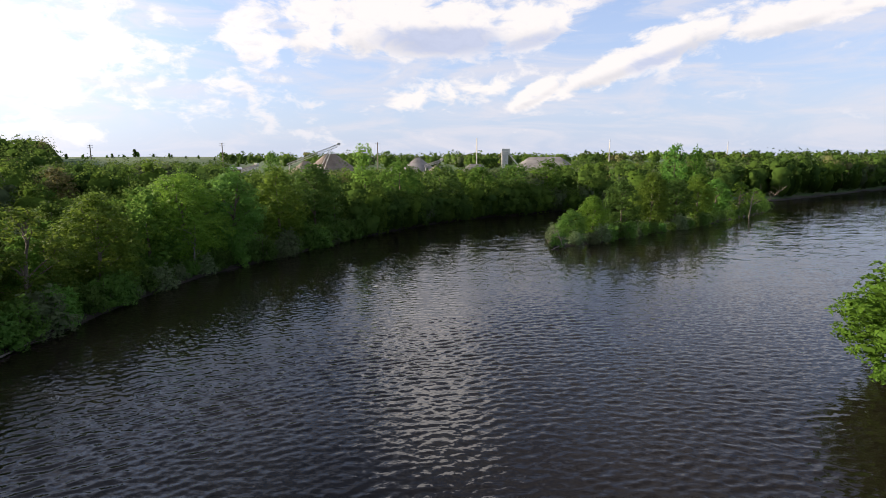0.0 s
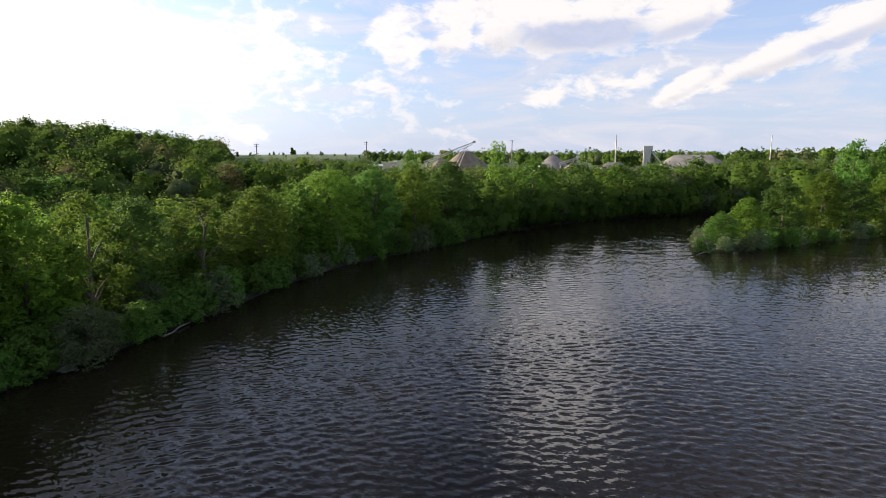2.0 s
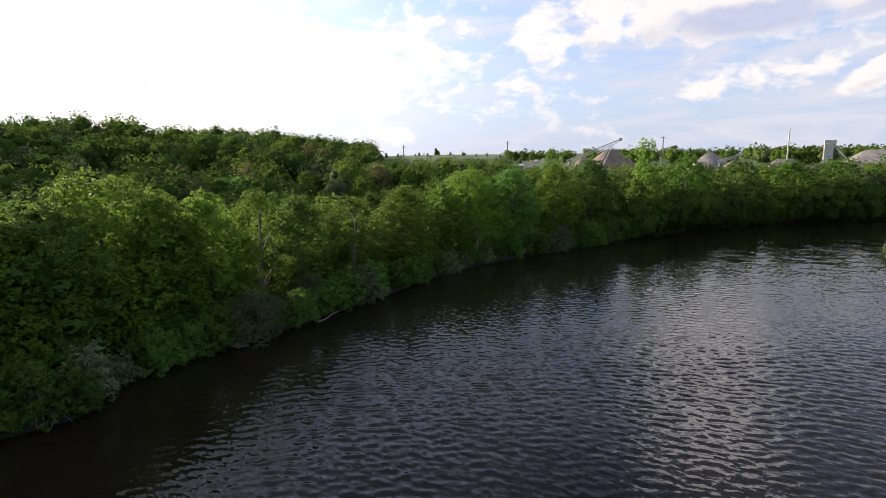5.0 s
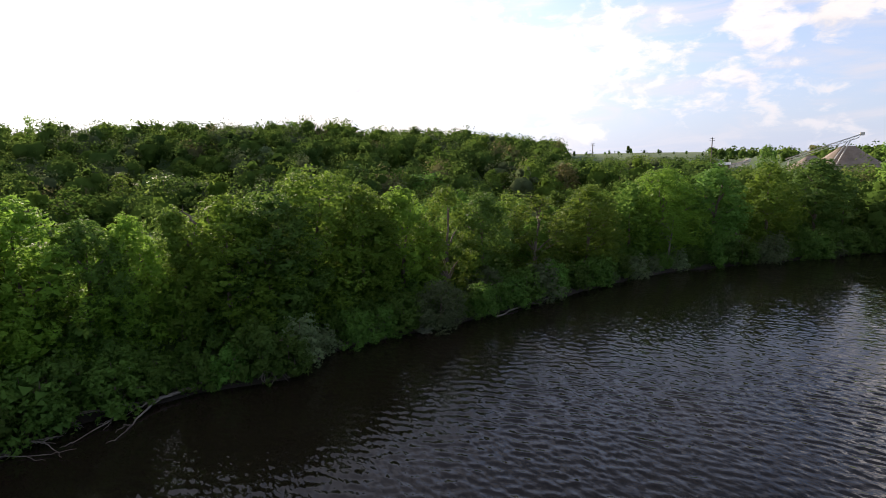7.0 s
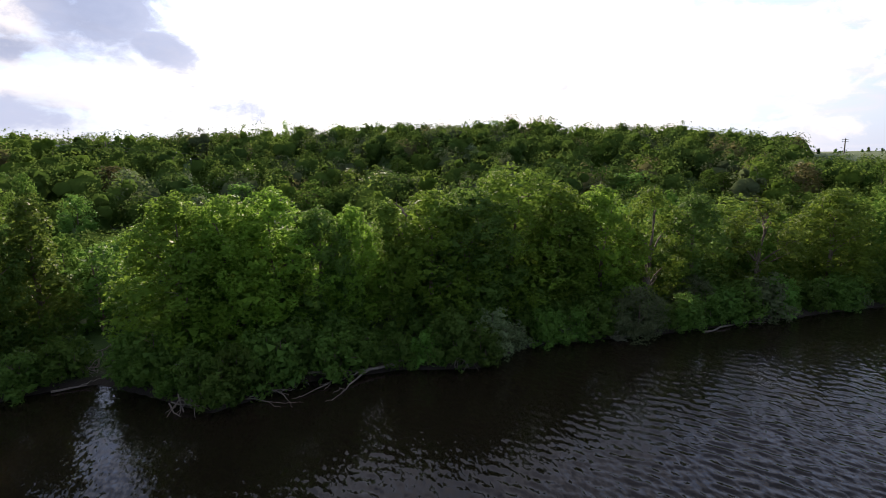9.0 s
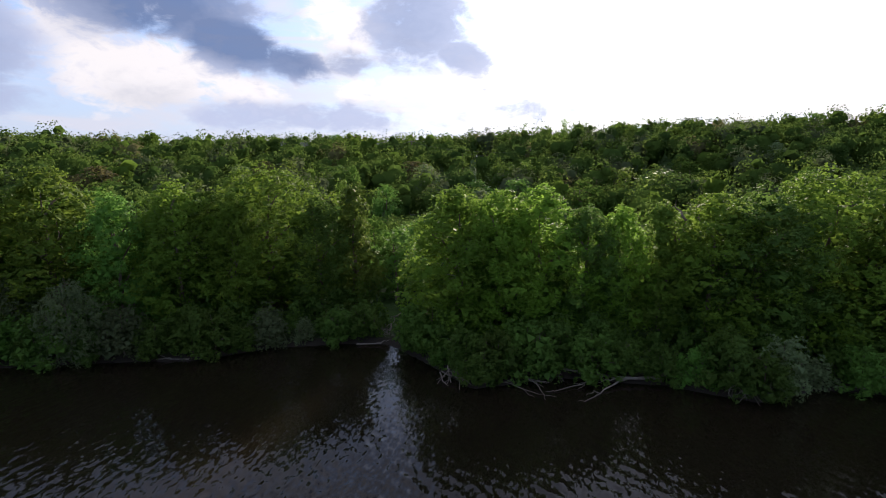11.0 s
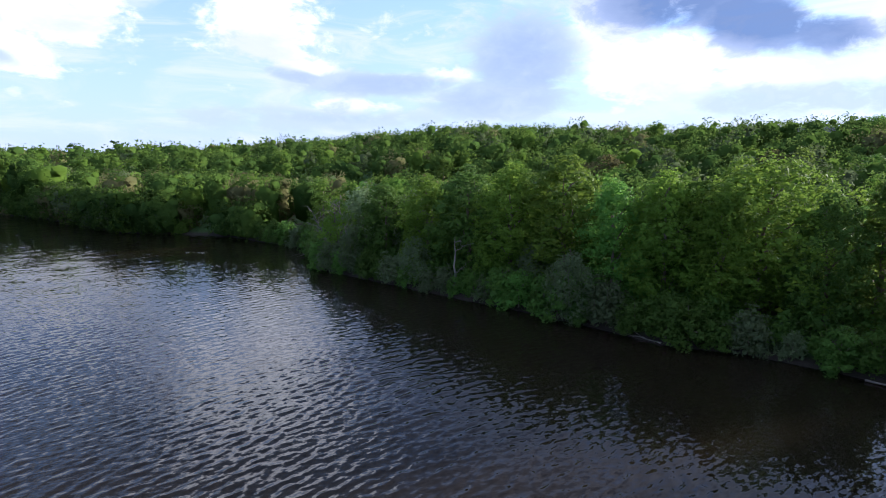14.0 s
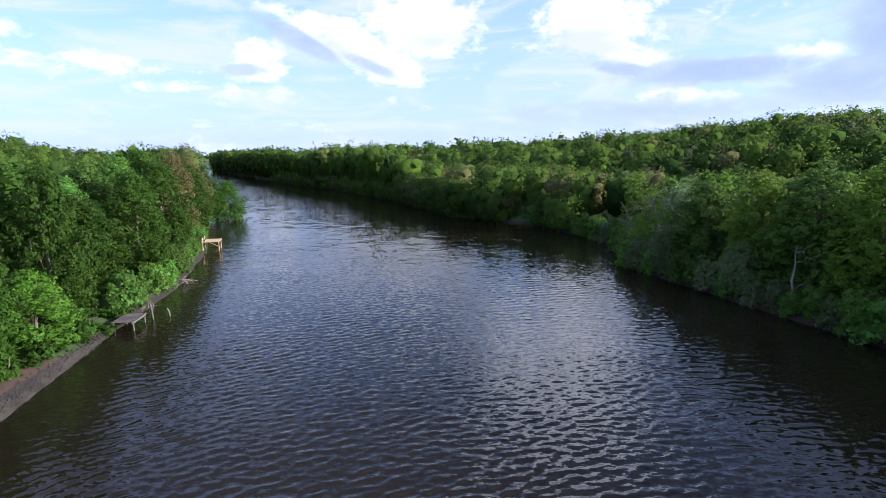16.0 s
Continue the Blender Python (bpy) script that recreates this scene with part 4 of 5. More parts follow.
def make_snag(name, x, y, height, lean, mat, seed, label, category="dead tree", twigs=9):
    """A leafless tree: crooked trunk, bare limbs and side twigs."""
    rng = np.random.default_rng(seed)
    root = new(name)
    root.location = (x, y, place_ground(x, y, 0.3))
    p = bent([(0, 0, 0), (lean[0] * 0.4, lean[1] * 0.4, height * 0.5), (lean[0], lean[1], height)], rng, 0.06)
    v, f = tube(p, np.linspace(0.018 * height + 0.07, 0.03, len(p)), 8)
    mesh_object("trunk", v, f, mat, root, smooth=True)
    for k in range(twigs):
        s = p[rng.integers(3, len(p) - 1)]
        a, ln = rng.uniform(0, 6.28), height * rng.uniform(0.16, 0.34)
        e = s + np.array([math.cos(a) * ln, math.sin(a) * ln, ln * rng.uniform(0.2, 0.9)])
        b = bent([s, (s + e) / 2 + [0, 0, 0.1 * ln], e], rng, 0.05)
        pieces = [tube(b, np.linspace(0.05, 0.012, len(b)), 5)]
        for _ in range(5):
            c = b[rng.integers(2, len(b))]
            d = c + rng.normal(0, 0.22 * ln, 3) + [0, 0, 0.1 * ln]
            pieces.append(tube(np.linspace(c, d, 3), [0.02, 0.014, 0.006], 4))
        v, f = merge(pieces)
        mesh_object("limb", v, f, mat, root, smooth=True)
    return tagged(root, label, category)


make_snag("bare_tree", -33.5, -77.0, 10.5, (1.5, -2.2), PALE_BARK, 1, "leafless grey tree among green ones on the bank", twigs=16)
make_snag("bare_tree", -32.5, -83.0, 8.5, (2.4, -2.5), PALE_BARK, 2, "leafless grey tree leaning out over the river", twigs=14)
make_snag("bare_tree", -37.4, -54.6, 7.5, (0.2, 0.4), PALE_BARK, 3, "pale bare trunk standing at the waterline", twigs=3)
make_snag("bare_tree", -37.6, 79.6, 8.0, (0.4, 0.6), PALE_BARK, 4, "pale bare trunk standing at the waterline", twigs=5)
make_snag("bare_tree", 103.5, 175.5, 8.0, (7.0, -2.0), BARK, 6, "dead tree leaning out from the islet over the water", twigs=10)
make_snag("bare_tree", 92.0, 161.0, 9.5, (1.0, 0.0), PALE_BARK, 7, "bare grey tree at the end of the islet", twigs=12)
make_snag("bare_tree", 24.0, 105.8, 4.2, (-2.0, -2.4), PALE_BARK, 8, "bleached dead branches at the tip of the islet", twigs=8)


def make_driftwood(points, thick, seed, forks=3, label="bleached fallen log lying at the water's edge", name="fallen_log"):
    """A fallen trunk with broken boughs; points are its run along the shore."""
    rng = np.random.default_rng(seed)
    root = new(name)
    base = np.asarray(points[0], float)
    root.location = base
    p = bent(np.asarray(points, float) - base, rng, 0.05)
    v, f = tube(p, np.linspace(thick, thick * 0.35, len(p)) * 0.75, 7)
    mesh_object("log", v, f, DRIFTWOOD, root, smooth=True)
    for k in range(forks):
        s = p[rng.integers(len(p) // 3, len(p))]
        run = p[-1] - p[0]
        run = run / (np.linalg.norm(run) + 1e-6)
        ln = rng.uniform(1.0, 2.8)
        e = s + run * ln * 0.8 + np.array([rng.normal(0.5, 0.5), rng.normal(0, 0.4), rng.uniform(-0.1, 0.5)]) * ln * 0.5
        b = bent([s, (s + e) / 2 + rng.normal(0, 0.1, 3), e], rng, 0.04)
        v, f = tube(b, np.linspace(thick * 0.34, 0.015, len(b)), 5)
        mesh_object("bough", v, f, DRIFTWOOD, root, smooth=True)
    return tagged(root, label, "log", "driftwood on the shore")


make_driftwood([(-44.0, 15.6, 0.8), (-42.8, 11.5, 0.5), (-42.5, 8.5, 0.45), (-43.6, 5.6, 0.45), (-44.6, 2.0, 0.6)], 0.24, 1, 4)
make_driftwood([(-42.8, 9.5, 0.45), (-41.2, 7.6, 0.2), (-39.6, 6.2, -0.1)], 0.13, 2, 3)
make_driftwood([(-43.0, 7.6, 0.4), (-41.6, 5.6, 0.25), (-40.3, 3.4, 0.05)], 0.10, 3, 3)
make_driftwood([(-45.0, -0.4, 0.9), (-42.6, 0.6, 0.45), (-41.2, 2.0, 0.35)], 0.12, 4, 5)
make_driftwood([(-43.2, -2.4, 0.5), (-41.2, -0.6, 0.3), (-39.9, 1.6, 0.1)], 0.09, 5, 4)
make_driftwood([(-39.8, 43.4, 0.05), (-40.2, 48.0, 0.2), (-39.8, 53.0, 0.4)], 0.15, 6, 2)
make_driftwood([(-43.5, 24.8, 0.2), (-43.0, 28.4, 0.3)], 0.12, 7, 2)
make_driftwood([(-43.2, -29.0, 0.12), (-42.8, -32.0, 0.15)], 0.13, 8, 2)
make_driftwood([(-57.0, -12.0, 1.3), (-54.5, -12.4, 1.2), (-51.5, -12.4, 0.5)], 0.14, 9, 4, "pale broken log lying in the gap between trees")
make_driftwood([(-48.8, -15.0, 0.15), (-49.2, -12.6, 0.15)], 0.14, 10, 1)
make_driftwood([(-10.0, -143.0, 0.1), (-5.5, -146.0, 0.3)], 0.16, 11, 3)
make_driftwood([(6.0, -178.0, 0.1), (12.0, -197.0, 0.2)], 0.2, 12, 2)
make_driftwood([(21.0, 103.2, -0.1), (23.4, 105.4, 0.5)], 0.16, 13, 5, "dark broken snag at the tip of the islet")
make_driftwood([(-33.8, -94.6, 0.1), (-31.0, -92.6, 0.25)], 0.14, 14, 5, "dead branches reaching into the water")


def make_brush(x, y, count, size, seed, label):
    """A heap of washed-up sticks."""
    rng = np.random.default_rng(seed)
    root = new("brush_heap")
    root.location = (x, y, max(place_ground(x, y), -0.1))
    for k in range(count):
        a = rng.uniform(0, 6.28)
        e = np.array([math.cos(a), math.sin(a), 0]) * rng.uniform(0.4, 1.0) * size
        e[2] = rng.uniform(-0.1, 0.15) * size
        s = np.array([rng.normal(-0.2, 0.25), rng.normal(0, 0.25), 0]) * size
        s[2] = rng.uniform(0.15, 0.75) * size * 0.7
        b = bent([s, (s + e) / 2 + rng.normal(0, 0.08, 3) * size, e], rng, 0.03)
        v, f = tube(b, np.linspace(0.055, 0.015, len(b)) * rng.uniform(0.6, 1.3), 5)
        mesh_object("stick", v, f, DRIFTWOOD, root, smooth=True)
    return tagged(root, label, "driftwood")


make_brush(-41.2, 17.8, 30, 2.2, 21, "tangled heap of washed-up roots and sticks on the mud")
make_brush(-41.4, -4.6, 18, 2.2, 22, "tangled dead branches half sunk at the shore")
make_brush(-51.0, -13.0, 16, 1.5, 23, "brown dead branches on the ground of the gap")
make_brush(-43.0, 3.6, 12, 1.6, 24, "washed-up sticks on the mud")
make_brush(35.2, -63.0, 14, 1.8, 25, "dead branches hanging into the river")
make_brush(36.4, -76.0, 16, 2.4, 26, "dead branches hanging into the river")

# two blossoming shrubs and willow shrubs that stand out on the bank
BLOSSOM = Stock([tree_maker("shrub", 420, 0.24, LEAVES["white"], 301, BARK, 12, 4, "slender shrub with whitish leaves at the water's edge", True, "shrub", 2.6, 1.0)], "pale shrubs at the waterline", 2.6, 1.0)
for x, y, h, r in [(-44.6, 7.6, 2.6, 0.9), (-45.0, -5.0, 2.6, 0.9), (-43.6, 29.4, 1.8, 1.2), (-41.6, 34.2, 1.2, 1.2)]:
    BLOSSOM.place(x, y, h, r, 40 * x)
for x, y, h, r in [(-41.5, 36.5, 5.4, 3.2), (-43.5, 45.5, 4.6, 2.6), (-41.5, -39.0, 7.5, 3.0), (-36.0, -62.0, 6.5, 2.8), (-32.5, -74.0, 7.0, 3.0), (-43.0, -46.5, 7.0, 2.6)]:
    NEAR["willow"].place(x, y, h, r, 35 * y)
UNDERGROWTH = Stock([tree_maker("shrub", 420, 0.22, LEAVES["bright"], 321 + k, BARK, 10, 2, "low green undergrowth above the beach", False, "shrub", 1.2, 1.1) for k in range(2)], "undergrowth of the near bank", 1.2, 1.1)
for k in range(74):
    y = rand.uniform(-60, -30)
    UNDERGROWTH.place(rand.uniform(34.4, 42.0), y, rand.uniform(0.6, 1.7), rand.uniform(0.8, 1.5), rand.uniform(0, 360))
# single crowns that stand above the ridge woods: azimuth, degrees above eye level, radius
for az, el, r, kind in [(85, 4.0, 3.6, "tall"), (66.5, 3.2, 3.0, "oak"), (63.5, 3.9, 6.0, "oak"), (58, 3.6, 6.0, "far"), (121.5, 2.4, 3.0, "far"), (108.5, 2.7, 5.5, "oak"),
                        (51, 3.1, 6.0, "far"), (-23, 1.45, 6.0, "oak"), (-25, 1.0, 5.0, "far"), (142.5, 3.0, 6.0, "oak"), (17.4, 0.75, 4.2, "oak"), (189, 1.0, 7.0, "far")]:
    d = float(ridge_range(np.array(az))) - 4 if az > 40 else 215.0
    v = heading(az) * d
    g = place_ground(v.x, v.y)
    h = HEIGHT + d * math.tan(radians(el)) - g
    MID[kind].place(v.x, v.y, h, r, az * 7)
# scrub on the skyline of the grassy hill
HILL_TREES = Stock([tree_maker("tall", 260, 0.6, LEAVES["far"], 311, BARK, 12, 2, "small tree on the skyline of the grassy hill", False, "tree", 6.0, 1.3)], "small trees on the grassy hill", 6.0, 1.3)
for az, h in [(29.4, 5.0), (29.15, 3.4), (26.6, 2.6), (26.4, 2.0), (20.6, 4.0), (33.4, 2.4), (22.7, 2.2), (31.6, 1.8), (31.2, 2.6), (30.3, 1.6), (27.9, 2.0), (25.2, 1.7), (24.1, 2.3), (34.6, 3.0), (35.3, 3.6)]:
    d = float(ridge_range(np.array(az))) - 6
    v = heading(az) * d
    HILL_TREES.place(v.x, v.y, h, 0.5 + 0.22 * h, az * 31)


# ---- quarry ----
GRAVEL = rough_material("crushed_stone", (0.15, 0.12, 0.095), (0.25, 0.21, 0.17), 0.25, 0.95, 0.8, 2.5)
GREY_GRAVEL = rough_material("grey_crushed_stone", (0.13, 0.125, 0.12), (0.22, 0.21, 0.20), 0.25, 0.95, 0.8, 2.5)
PALE_STEEL = rough_material("pale_painted_steel", (0.42, 0.40, 0.36), (0.58, 0.55, 0.50), 0.6, 0.6, 0.2)
CONCRETE = rough_material("pale_concrete", (0.42, 0.41, 0.38), (0.60, 0.58, 0.54), 0.5, 0.9, 0.3)
POLE_WOOD = rough_material("pole_wood", (0.10, 0.085, 0.07), (0.20, 0.17, 0.14), 1.0, 0.9, 0.5, 10.0, (1, 1, 0.2))
WIRE = rough_material("wire", (0.08, 0.08, 0.08), (0.13, 0.13, 0.13), 1.0, 0.6, 0.1)
METAL_ROOF = rough_material("ribbed_metal_roof", (0.36, 0.37, 0.38), (0.52, 0.53, 0.54), 0.8, 0.55, 0.3)
BROWN_WALL = rough_material("brown_siding", (0.16, 0.12, 0.09), (0.26, 0.20, 0.15), 0.8, 0.85, 0.3)
GREY_WALL = rough_material("grey_siding", (0.38, 0.38, 0.37), (0.52, 0.52, 0.50), 0.8, 0.8, 0.3)
SHINGLES = rough_material("grey_shingles", (0.10, 0.105, 0.11), (0.20, 0.205, 0.21), 1.2, 0.9, 0.6, 8.0)
GLASS_DARK = rough_material("dark_window_pane", (0.02, 0.025, 0.03), (0.04, 0.045, 0.05), 1.0, 0.1, 0.0)
DECK_WOOD = rough_material("weathered_deck_boards", (0.055, 0.050, 0.044), (0.121, 0.110, 0.099), 1.5, 0.85, 0.4, 16.0, (0.3, 1, 1))
TAN_WOOD = rough_material("tan_timber", (0.34, 0.24, 0.15), (0.52, 0.40, 0.27), 1.5, 0.85, 0.4, 16.0, (0.3, 1, 1))


def box_bm(bm, centre, size, turn=0.0):
    """Add a slightly bevelled box to a bmesh."""
    m = Matrix.Translation(centre) @ Matrix.Rotation(turn, 4, "Z") @ Matrix.Diagonal((*size, 1))
    made = bmesh.ops.create_cube(bm, size=1, matrix=m)
    return made["verts"]


def box(name, centre, size, mat, parent=None, turn=0.0, label=""):
    bm = bmesh.new()
    box_bm(bm, centre, size, turn)
    bmesh.ops.bevel(bm, geom=bm.edges[:], offset=min(size) * 0.06, segments=1, affect="EDGES")
    return part(name, bm, mat, parent, label)


def beam(name, a, b, thick, mat, parent=None, label=""):
    """A square bar between two points."""
    a, b = Vector(a), Vector(b)
    bm = bmesh.new()
    turn = (b - a).to_track_quat("Z", "Y").to_matrix().to_4x4()
    m = Matrix.Translation((a + b) / 2) @ turn @ Matrix.Diagonal((thick, thick, (b - a).length, 1))
    bmesh.ops.create_cube(bm, size=1, matrix=m)
    return part(name, bm, mat, parent, label)


def seen_at(az, el, d):
    """Place at a bearing, at a distance, with the height that puts it at that elevation."""
    v = heading(az) * d
    return Vector((v.x, v.y, HEIGHT + d * math.tan(radians(el))))


def make_pile(az, el, d, flat, mat, label, slope=0.72, squash=1.0):
    """A heap of crushed stone with gullies; flat is the half length of its crest."""
    top = seen_at(az, el, d)
    g = place_ground(top.x, top.y, 1.0)
    h = top.z - g
    reach = h / slope
    n, rings = 56, 9
    side = heading(az - 90)
    verts, faces = [], []
    for i in range(rings + 1):
        u = i / rings
        for k in range(n):
            a = 2 * math.pi * k / n
            wob = 1 + 0.10 * noise.noise(Vector((math.cos(a) * 2.2, math.sin(a) * 2.2, az))) * u + 0.05 * math.sin(9 * a + az) * u
            q = reach * u * wob
            off = side * (math.copysign(flat, math.cos(a)) * min(1.0, abs(math.cos(a)) * 3)) if flat else Vector((0, 0, 0))
            verts.append((math.cos(a) * q * side.x - math.sin(a) * q * side.y * squash + off.x, math.cos(a) * q * side.y + math.sin(a) * q * side.x * squash + off.y, h * (1 - u) ** 1.06 + 0.3 * noise.noise(Vector((a * 3, u * 6, az)))))
    for i in range(rings):
        for k in range(n):
            faces.append((i * n + k, (i + 1) * n + k, (i + 1) * n + (k + 1) % n, i * n + (k + 1) % n))
    ob = mesh_object("stockpile", verts, faces, mat, smooth=True)
    ob.location = (top.x, top.y, g)
    return tagged(ob, label, "stockpile", "stone stockpiles of the quarry")


make_pile(14.1, -0.5, 282, 1.5, GRAVEL, "tan stockpile of crushed stone under the conveyor")
make_pile(11.6, 0.25, 300, 2.5, GRAVEL, "tall tan stockpile of crushed stone beside the conveyor")
make_pile(2.6, -0.15, 310, 1.0, GREY_GRAVEL, "grey stockpile of crushed stone")
make_pile(-3.4, -0.85, 300, 3.0, GREY_GRAVEL, "low grey stockpile of crushed stone")
make_pile(-10.6, -0.12, 330, 9.0, GREY_GRAVEL, "long flat-topped grey stockpile", 0.6)
make_pile(0.6, -0.9, 285, 0.5, GRAVEL, "small tan stockpile of crushed stone")


def make_conveyor(a, b, legs, label):
    """Lattice stacker conveyor: two chords, belt, rollers' rail, braces and a pair of slanting legs."""
    root = new("conveyor")
    a, b = Vector(a), Vector(b)
    root.location = a
    run = b - a
    side = Vector((-run.y, run.x, 0)).normalized()
    deep = Vector((0, 0, -1.1))
    for s in (-0.8, 0.8):
        beam("chord", side * s, run + side * s, 0.28, PALE_STEEL, root)
        beam("chord", side * s + deep, run * 0.96 + side * s + deep, 0.24, PALE_STEEL, root)
        for k in range(12):
            u, w = k / 12, (k + 0.5) / 12
            beam("brace", run * u + side * s, run * w + side * s + deep * 0.95, 0.14, PALE_STEEL, root)
            beam("brace", run * w + side * s + deep * 0.95, run * (k + 1) / 12 + side * s, 0.14, PALE_STEEL, root)
    bm = bmesh.new()
    m = Matrix.Translation(run / 2 + Vector((0, 0, 0.25))) @ run.to_track_quat("X", "Z").to_matrix().to_4x4() @ Matrix.Diagonal((run.length, 1.2, 0.12, 1))
    bmesh.ops.create_cube(bm, size=1, matrix=m)
    part("belt", bm, POLE_WOOD, root, "dark rubber belt")
    box("head_drum", run + Vector((0, 0, 0.1)), (1.6, 1.8, 1.3), PALE_STEEL, root, math.atan2(run.y, run.x))
    for u0, foot in legs:
        top = run * u0 + deep
        g = place_ground(a.x + run.x * foot, a.y + run.y * foot) - a.z
        for s in (-1.0, 1.0):
            beam("leg", top + side * s * 0.7, Vector((run.x * foot, run.y * foot, g)) + side * s * 2.2, 0.32, PALE_STEEL, root)
    return tagged(root, label, "conveyor", "quarry conveyors")


make_conveyor(seen_at(16.0, -0.78, 292), seen_at(10.75, 1.22, 292), [(0.82, 0.52), (0.86, 0.62), (0.05, 0.02)], "pale steel stacker conveyor rising over a stockpile")
make_conveyor(seen_at(2.0, -0.95, 296), seen_at(0.1, -0.35, 296), [(0.8, 0.5), (0.1, 0.05)], "short pale conveyor between grey stockpiles")
make_conveyor(seen_at(20.6, -1.35, 255), seen_at(18.9, -0.85, 265), [(0.85, 0.7), (0.1, 0.1)], "low pale conveyor beside the quarry shed")


def make_house(name, az, d, el, size, turn, wall_mat, roof_mat, label, category, pitch=0.5, windows=2):
    """A gabled building: four walls, two roof slopes with eaves, door and windows on its long side. el is the ridge."""
    top = seen_at(az, el, d)
    lx, ly, wall_h = size
    rise = pitch * ly / 2
    root = new(name)
    root.matrix_basis = pose(top.x, top.y, top.z - rise - wall_h, 0, 0, turn)
    down = 4.0
    for s in (-1, 1):
        box("wall", (0, s * (ly / 2 - 0.1), (wall_h - down) / 2), (lx, 0.2, wall_h + down), wall_mat, root)
        bm = bmesh.new()
        x = s * (lx / 2 - 0.102)
        ring = [(x, -ly / 2 + 0.2, -down), (x, ly / 2 - 0.2, -down), (x, ly / 2 - 0.2, wall_h), (x, 0, wall_h + rise - 0.12), (x, -ly / 2 + 0.2, wall_h)]
        f = bm.faces.new([bm.verts.new(c) for c in ring])
        made = bmesh.ops.extrude_face_region(bm, geom=[f])
        bmesh.ops.translate(bm, verts=[e for e in made["geom"] if isinstance(e, bmesh.types.BMVert)], vec=(-s * 0.2, 0, 0))
        bmesh.ops.recalc_face_normals(bm, faces=bm.faces[:])
        part("gable_wall", bm, wall_mat, root)
        slope = math.hypot(ly / 2 + 0.5, pitch * (ly / 2 + 0.5))
        bm = bmesh.new()
        m = Matrix.Translation((0, s * (ly / 4 + 0.24), wall_h + rise / 2 - 0.02)) @ Matrix.Rotation(-s * math.atan(pitch), 4, "X") @ Matrix.Diagonal((lx + 0.9, slope, 0.16, 1))
        bmesh.ops.create_cube(bm, size=1, matrix=m)
        part("roof", bm, roof_mat, root)
        for k in range(windows):
            wx = (k + 0.5) / windows * lx - lx / 2
            win = box("window", (wx, s * (ly / 2 + 0.03), wall_h * 0.55), (1.3, 0.12, 1.3), CONCRETE, root)
            box("pane", (wx, s * (ly / 2 + 0.08), wall_h * 0.55), (1.1, 0.06, 1.1), GLASS_DARK, win)
    return tagged(root, label, category)


make_house("shed", 22.1, 250, -1.05, (15, 7, 3.2), 22, BROWN_WALL, METAL_ROOF, "long low brown shed with pale metal roof", "shed", 0.2, 4)
make_house("house", 100.2, 226, 1.45, (10, 8, 5.0), 100, GREY_WALL, SHINGLES, "pale two-storey house half hidden by trees", "house", 0.6, 3)
make_house("house", 103.6, 230, 1.6, (10, 8, 4.0), 70, GREY_WALL, SHINGLES, "house with grey roof on the wooded hillside", "house", 0.5, 2)
make_house("house", 112.4, 250, 1.7, (13, 9, 3.5), 125, GREY_WALL, SHINGLES, "house with long grey roof among hilltop trees", "house", 0.5, 2)
make_house("house", 67.3, 222, 1.7, (7, 7, 6.0), 60, GREY_WALL, SHINGLES, "narrow grey house showing between ridge trees", "house", 0.6, 1)
make_house("cabin", 221.2, 70, -9.8, (9, 7, 2.8), 30, BROWN_WALL, SHINGLES, "riverside cabin with weathered grey shingle roof", "cabin", 0.45, 2)


def make_tower(az, d, el):
    top = seen_at(az, el, d)
    root = new("concrete_plant_tower")
    g = place_ground(top.x, top.y)
    root.matrix_basis = pose(top.x, top.y, g, 0, 0, az)
    h = top.z - g
    box("silo", (0, 0, h * 0.45), (3.6, 3.6, h * 0.9), CONCRETE, root)
    box("head_house", (0.4, 0, h * 0.93), (4.6, 3.2, h * 0.14), CONCRETE, root)
    beam("chute", (1.8, 0, h * 0.85), (8.5, 0, h * 0.35), 0.8, PALE_STEEL, root)
    beam("ladder", (-1.95, 0, 0), (-1.95, 0, h * 0.9), 0.2, PALE_STEEL, root)
    return tagged(root, "pale concrete batching tower of the quarry", "tower")


make_tower(-6.5, 305, 0.75)


def make_pole(az, d, el, arms, label="wooden utility pole with cross-arms", thick=0.17, mat=POLE_WOOD):
    top = seen_at(az, el, d)
    g = place_ground(top.x, top.y)
    root = new("utility_pole")
    root.matrix_basis = pose(top.x, top.y, g, 0, 0, az)
    h = top.z - g
    v, f = tube([(0, 0, -0.3), (0, 0, h * 0.5), (0, 0, h)], [thick * 1.5, thick * 1.2, thick], 8)
    mesh_object("pole", v, f, mat, root, smooth=True)
    for k in range(arms):
        z = h - 0.5 - 1.1 * k
        box("cross_arm", (0, 0.2, z), (2.6, 0.14, 0.16), POLE_WOOD, root)
        for x in (-1.15, 0, 1.15):
            box("insulator", (x, 0.2, z + 0.2), (0.14, 0.14, 0.24), CONCRETE, root)
    tagged(root, label, "utility pole", "utility poles")
    return top


